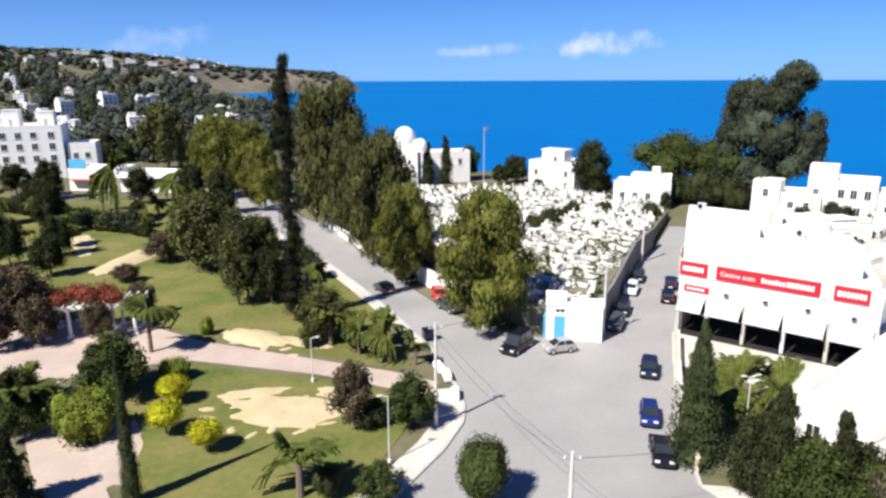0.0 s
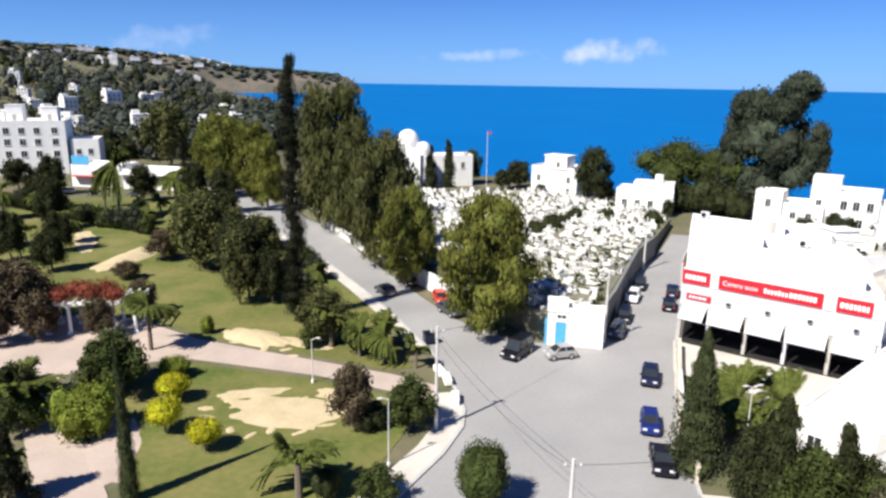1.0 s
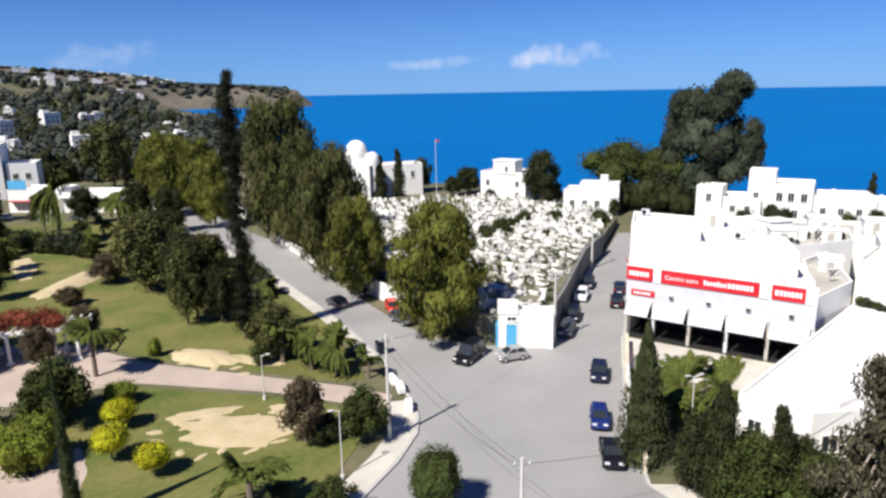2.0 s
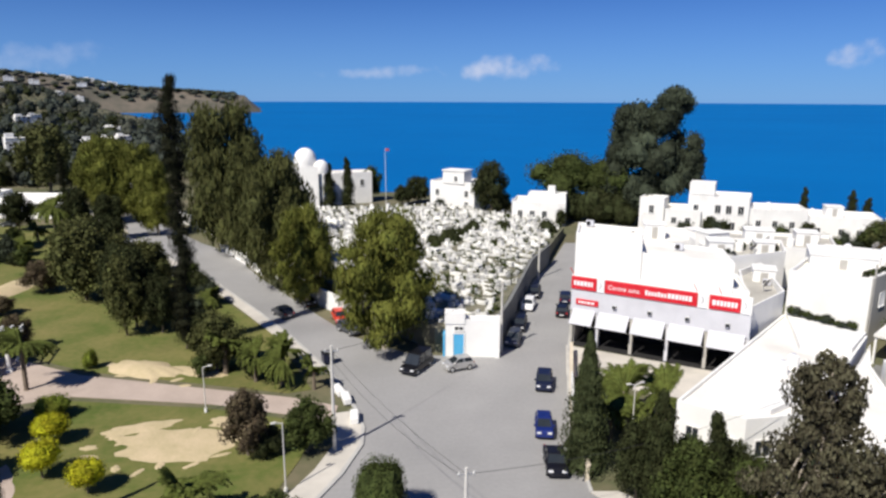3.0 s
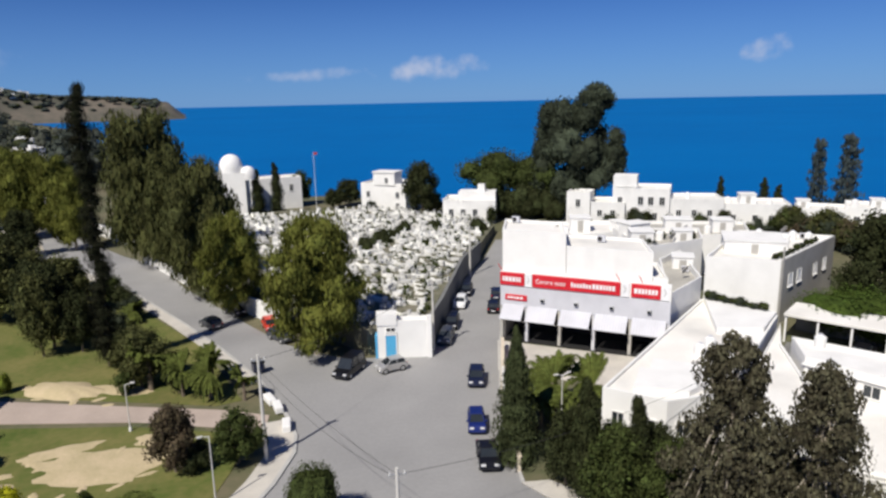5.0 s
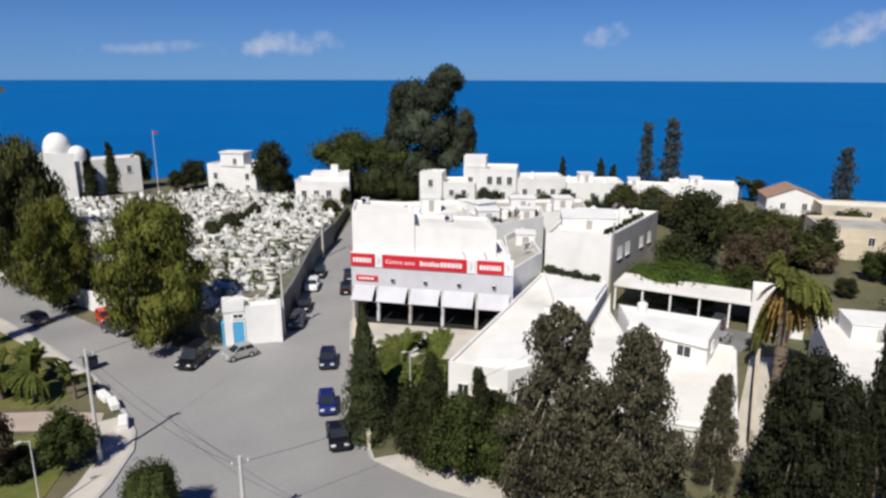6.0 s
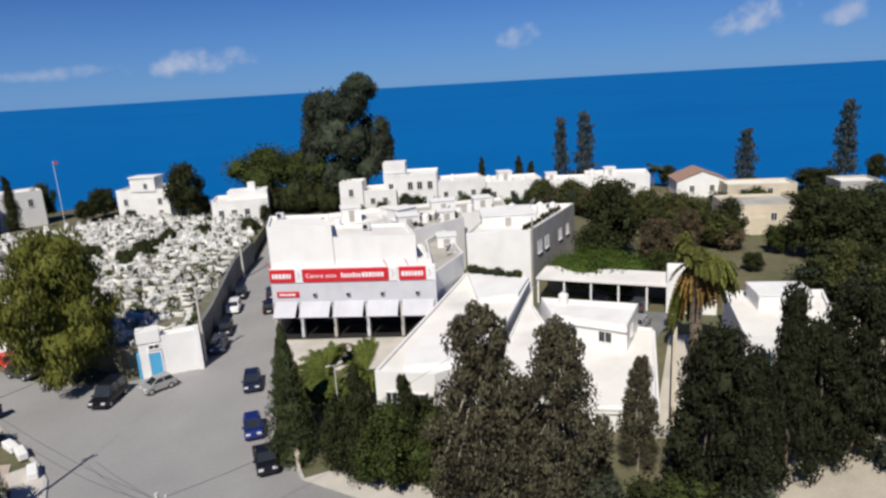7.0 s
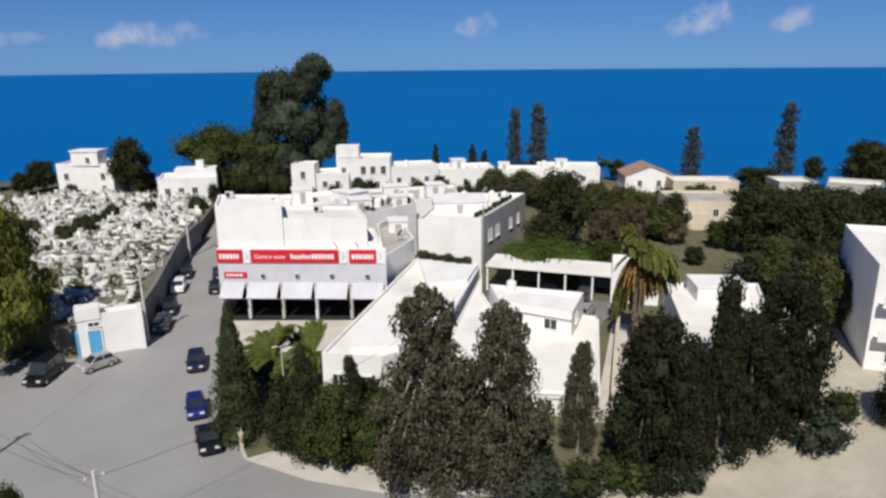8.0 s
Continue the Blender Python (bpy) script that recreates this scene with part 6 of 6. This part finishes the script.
car(20.9, 74.4, 249, "black", "black car in the shade of the cemetery wall", 4.2)
car(24.0, 81.9, 247, "white", "white car parked along the cemetery wall", 4.1)
car(26.3, 87.2, 248, "black", "black car parked far along the cemetery wall", 4.1)
car(27.6, 78.8, 70, "black", "black car parked before the repair hall", 4.2)
car(29.8, 84.3, 70, "navy", "dark car parked beside the repair hall", 4.2)
car(-7.6, 82.8, 123, "grey", "dark grey car on the park road", 4.0)
car(-0.5, 79.9, 282, "red", "red car under the roadside trees", 3.8)
car(-5.1, 87.2, 303, "black", "black car in the shade of the roadside trees", 4.1)
car(0.7, 75.5, 303, "grey", "grey car half hidden under the eucalyptus", 4.1)
car(-25.9, 105.5, 120, "black", "dark car parked along the park road", 4.1)
car(-34.0, 120.3, 300, "white", "white car on the far park road", 4.1)
car(-40.5, 130.3, 300, "grey", "grey car on the far park road", 4.1)
for x, y, turn in ((-0.4, 58.7, 20), (0.3, 56.9, 10), (1.0, 53.1, 0)):
    blk = thing("concrete_block", "whitewashed concrete block on the pavement edge", "concrete block", "blocks on the park corner")
    part("block", boxed(-0.35, 0.35, -0.9, 0.9, 0.0, 0.6, bevel=0.06), WHITE, blk)
    blk.matrix_basis = pose(x, y, 0.14, 0, 0, turn)
bin_ob = thing("waste_bin", "dark green wheeled waste bin at the kerb", "waste bin")
part("body", boxed(-0.55, 0.55, -0.45, 0.45, 0.15, 1.1, bevel=0.06), PAINTS["navy"], bin_ob)
part("lid", boxed(-0.6, 0.6, -0.5, 0.5, 1.1, 1.25, bevel=0.05), PAINTS["black"], bin_ob)
bin_ob.matrix_basis = pose(-1.6, 66.2, 0.14, 0, 0, 20)
car(57.7, 45.4, 27, "silver", "silver car in the yard beside the carport", 4.1)
car(59.3, 52.8, 27, "black", "black car under the carport", 4.1)
car(61.9, 49.3, 28, "grey", "grey car under the carport", 4.1)
car(-87.5, 154.1, 173, "white", "white car before the shops", 4.1)
car(-79.7, 152.6, 173, "black", "black car before the shops", 4.1)
car(-70.0, 151.2, 173, "grey", "grey car before the pavilion", 4.1)


# ---- tombs ----
def tomb(kind):
    ob = thing("tomb", "whitewashed low tomb with a headstone", "tomb", "tombs in the cemetery")
    if kind == 0:
        part("slab", boxed(-0.5, 0.5, -1.0, 1.0, -0.3, 0.45, bevel=0.05), MARBLE, ob)
        part("headstone", boxed(-0.4, 0.4, 0.85, 1.0, 0.4, 1.1, bevel=0.04), MARBLE, ob)
    elif kind == 1:
        part("slab", boxed(-0.6, 0.6, -1.1, 1.1, -0.3, 0.25, bevel=0.04), MARBLE, ob)
        part("chest", boxed(-0.4, 0.4, -0.9, 0.9, 0.25, 0.7, bevel=0.08), MARBLE, ob)
        part("headstone", boxed(-0.32, 0.32, 0.9, 1.05, 0.25, 1.25, bevel=0.1), MARBLE, ob)
    elif kind == 2:
        part("slab", boxed(-0.45, 0.45, -0.95, 0.95, -0.3, 0.35, bevel=0.03), MARBLE, ob)
        part("headstone", boxed(-0.35, 0.35, 0.8, 0.95, 0.3, 0.9, bevel=0.05), MARBLE, ob)
        part("footstone", boxed(-0.3, 0.3, -0.95, -0.82, 0.3, 0.7, bevel=0.05), MARBLE, ob)
    else:
        part("slab", boxed(-0.55, 0.55, -1.0, 1.0, -0.3, 0.55, bevel=0.12), MARBLE, ob)
        part("planter", boxed(-0.35, 0.35, -0.7, 0.7, 0.55, 0.72, bevel=0.03), GRAVEY, ob)
    return ob


def inside(x, y, poly):
    hit = False
    for (ax, ay), (bx, by) in zip(poly, poly[1:] + poly[:1]):
        if (ay > y) != (by > y) and x < (bx - ax) * (y - ay) / (by - ay) + ax:
            hit = not hit
    return hit


def build_tombs():
    spots = []
    for row in range(58):
        for col in range(46):
            x, y = -20 + col * 1.45 + (row % 2) * 0.6 + rng.uniform(-0.5, 0.5), 66.6 + row * 1.56 + rng.uniform(-0.6, 0.6)
            if inside(x, y, CEM) and rng.random() < 0.72 and not (inside(x - 0.8, y, CEM) and inside(x + 0.8, y, CEM) and inside(x, y - 1.0, CEM)) is False:
                spots.append((x, y, rng.normal(0, 26) + 24, rng.uniform(0.55, 1.02)))
    spots.sort(key=lambda s: s[1])
    protos = []
    for k, (x, y, turn, s) in enumerate(spots[:290]):
        m = pose(x, y, cem_z(x, y), rng.uniform(-3, 3), rng.uniform(-3, 3), turn) @ Matrix.Diagonal((s, s, s * rng.uniform(0.8, 1.3), 1))
        if k < 4:
            o = tomb(k)
            o.matrix_basis = m
            protos.append(o)
        else:
            first = protos[int(rng.integers(0, 4))]
            keep = first.scale.copy()
            first.scale = (1, 1, 1)
            copy_thing(first, m)
            first.scale = keep
    verts, faces = [], []
    cube = [(0, 1, 3, 2), (4, 6, 7, 5), (0, 4, 5, 1), (2, 3, 7, 6), (0, 2, 6, 4), (1, 5, 7, 3)]
    for x, y, turn, s in spots[290:]:
        c, q = math.cos(radians(turn)), math.sin(radians(turn))
        tall = rng.uniform(0.3, 0.75)
        for u0, u1, v0, v1, z0, z1 in ((-0.55, 0.55, -1, 1, -0.3, tall), (-0.36, 0.36, 0.8, 1, tall, tall + rng.uniform(0.3, 1.0))):
            b = len(verts)
            for u in (u0, u1):
                for v in (v0, v1):
                    for z in (z0, z1):
                        verts.append((x + s * (u * c - v * q), y + s * (u * q + v * c), cem_z(x, y) + s * z))
            faces += [tuple(b + i for i in f) for f in cube]
    far = from_arrays("far_tombs", verts, faces, MARBLE)
    tagged(far, "crowded whitewashed tombs farther up the cemetery", "tombs", kind="stuff")
    tufts = [(x + 0.9, y + 0.4, cem_z(x, y) + 0.25, 0.6, 0.6, 0.5, 40) for x, y, *_ in spots[::2]]
    v, f = sprays(tufts, 0.22, inner=0.6)
    tagged(from_arrays("cemetery_weeds", v, f, L_MID), "green weeds growing between the tombs", "weeds", kind="stuff")


build_tombs()

# ---- the wooded hillside with its white houses ----
def hill_house(kind):
    ob = thing("hillside_house", "small white flat-roofed house among hillside trees", "house", "houses on the hill")
    w, d, h = ((11, 9, 6), (14, 10, 8.5), (9, 9, 5))[kind]
    part("wall", boxed(-w / 2, w / 2, -d / 2, d / 2, -8, h), WHITE, ob)
    part("roof", boxed(-w / 2 - 0.2, w / 2 + 0.2, -d / 2 - 0.2, d / 2 + 0.2, h, h + 0.4), ROOFW, ob)
    part("roof_room", boxed(-w / 2 + 1, 0, -1, d / 2 - 1, h + 0.4, h + 2.6), WHITE, ob)
    for x in (-w * 0.3, 0.0, w * 0.3):
        for z in ((1.2, 4.2) if h > 5.5 else (1.6,)):
            part("window", boxed(x - 0.7, x + 0.7, -d / 2 - 0.06, -d / 2 + 0.1, z, z + 1.5), GLASS, ob)
    return ob


def build_hill():
    protos, n = [], 0
    homes = []
    while n < 105:
        az, d = rng.uniform(-67, -16.5), 300 * (1450 / 300) ** rng.random()
        if az > -19.5 and d > 700:
            continue
        x, y = d * math.sin(radians(az)), d * math.cos(radians(az))
        if land(x, y) < -1:
            continue
        homes.append((x, y))
        m = pose(x, y, land(x, y) + 4.0, 0, 0, -az + rng.uniform(-25, 25)) @ Matrix.Diagonal((rng.uniform(0.6, 0.95), 0.8, rng.uniform(0.5, 0.9), 1))
        if n < 3:
            o = hill_house(n)
            o.matrix_basis = m
            protos.append(o)
        else:
            copy_thing(protos[int(rng.integers(0, 3))], m)
        n += 1
    for k in range(26):  # the white town along the hilltop
        az = -30.0 + k * 0.5
        d = 1850 + 60 * math.sin(k * 2.0)
        x, y = d * math.sin(radians(az)), d * math.cos(radians(az))
        if k % 5 != 3:
            copy_thing(protos[k % 3], pose(x, y, land(x, y) + 1, 0, 0, -az) @ Matrix.Diagonal((2.2, 1.2, 1.0, 1)))
    trees = []
    while len(trees) < 2500:
        az, d = rng.uniform(-70, -10), 205 * (1650 / 205) ** rng.random()
        if (az > -18.5 and d > 640) or (d < 235 and az > -39) or (az > -16.5 and d < 260):
            continue
        x, y = d * math.sin(radians(az)), d * math.cos(radians(az))
        if land(x, y) < -1 or any(abs(x - a) < 9 and abs(y - b) < 9 for a, b in homes) or any(0 < b - y < 20 + d * 0.03 and abs(x - a * y / b) < 9 for a, b in homes) and rng.random() < 0.95:
            continue
        s = rng.uniform(3.5, 6.5)
        trees.append((x, y, land(x, y) + s * 0.8, s, s, s * rng.uniform(0.9, 1.5), 52 if d < 600 else 24))
    while len(trees) < 3500:
        az, d = rng.uniform(-33, -8.7), rng.uniform(1760, 2150)
        x, y = d * math.sin(radians(az)), d * math.cos(radians(az))
        if land(x, y) > 10:
            s = rng.uniform(5, 9)
            trees.append((x, y, land(x, y) + s * 0.3, s * 1.8, s * 1.8, s, 20))
    for part_of, mt in ((trees[0::2], L_HILL), (trees[1::4], L_HILL_OLIVE), (trees[3::4], L_DARK)):
        v, f = sprays(part_of, 1.3, inner=0.74)
        tagged(from_arrays("hill_woods", v, f, mt), "dark pine and olive woods covering the hillside", "woods", kind="stuff")


build_hill()
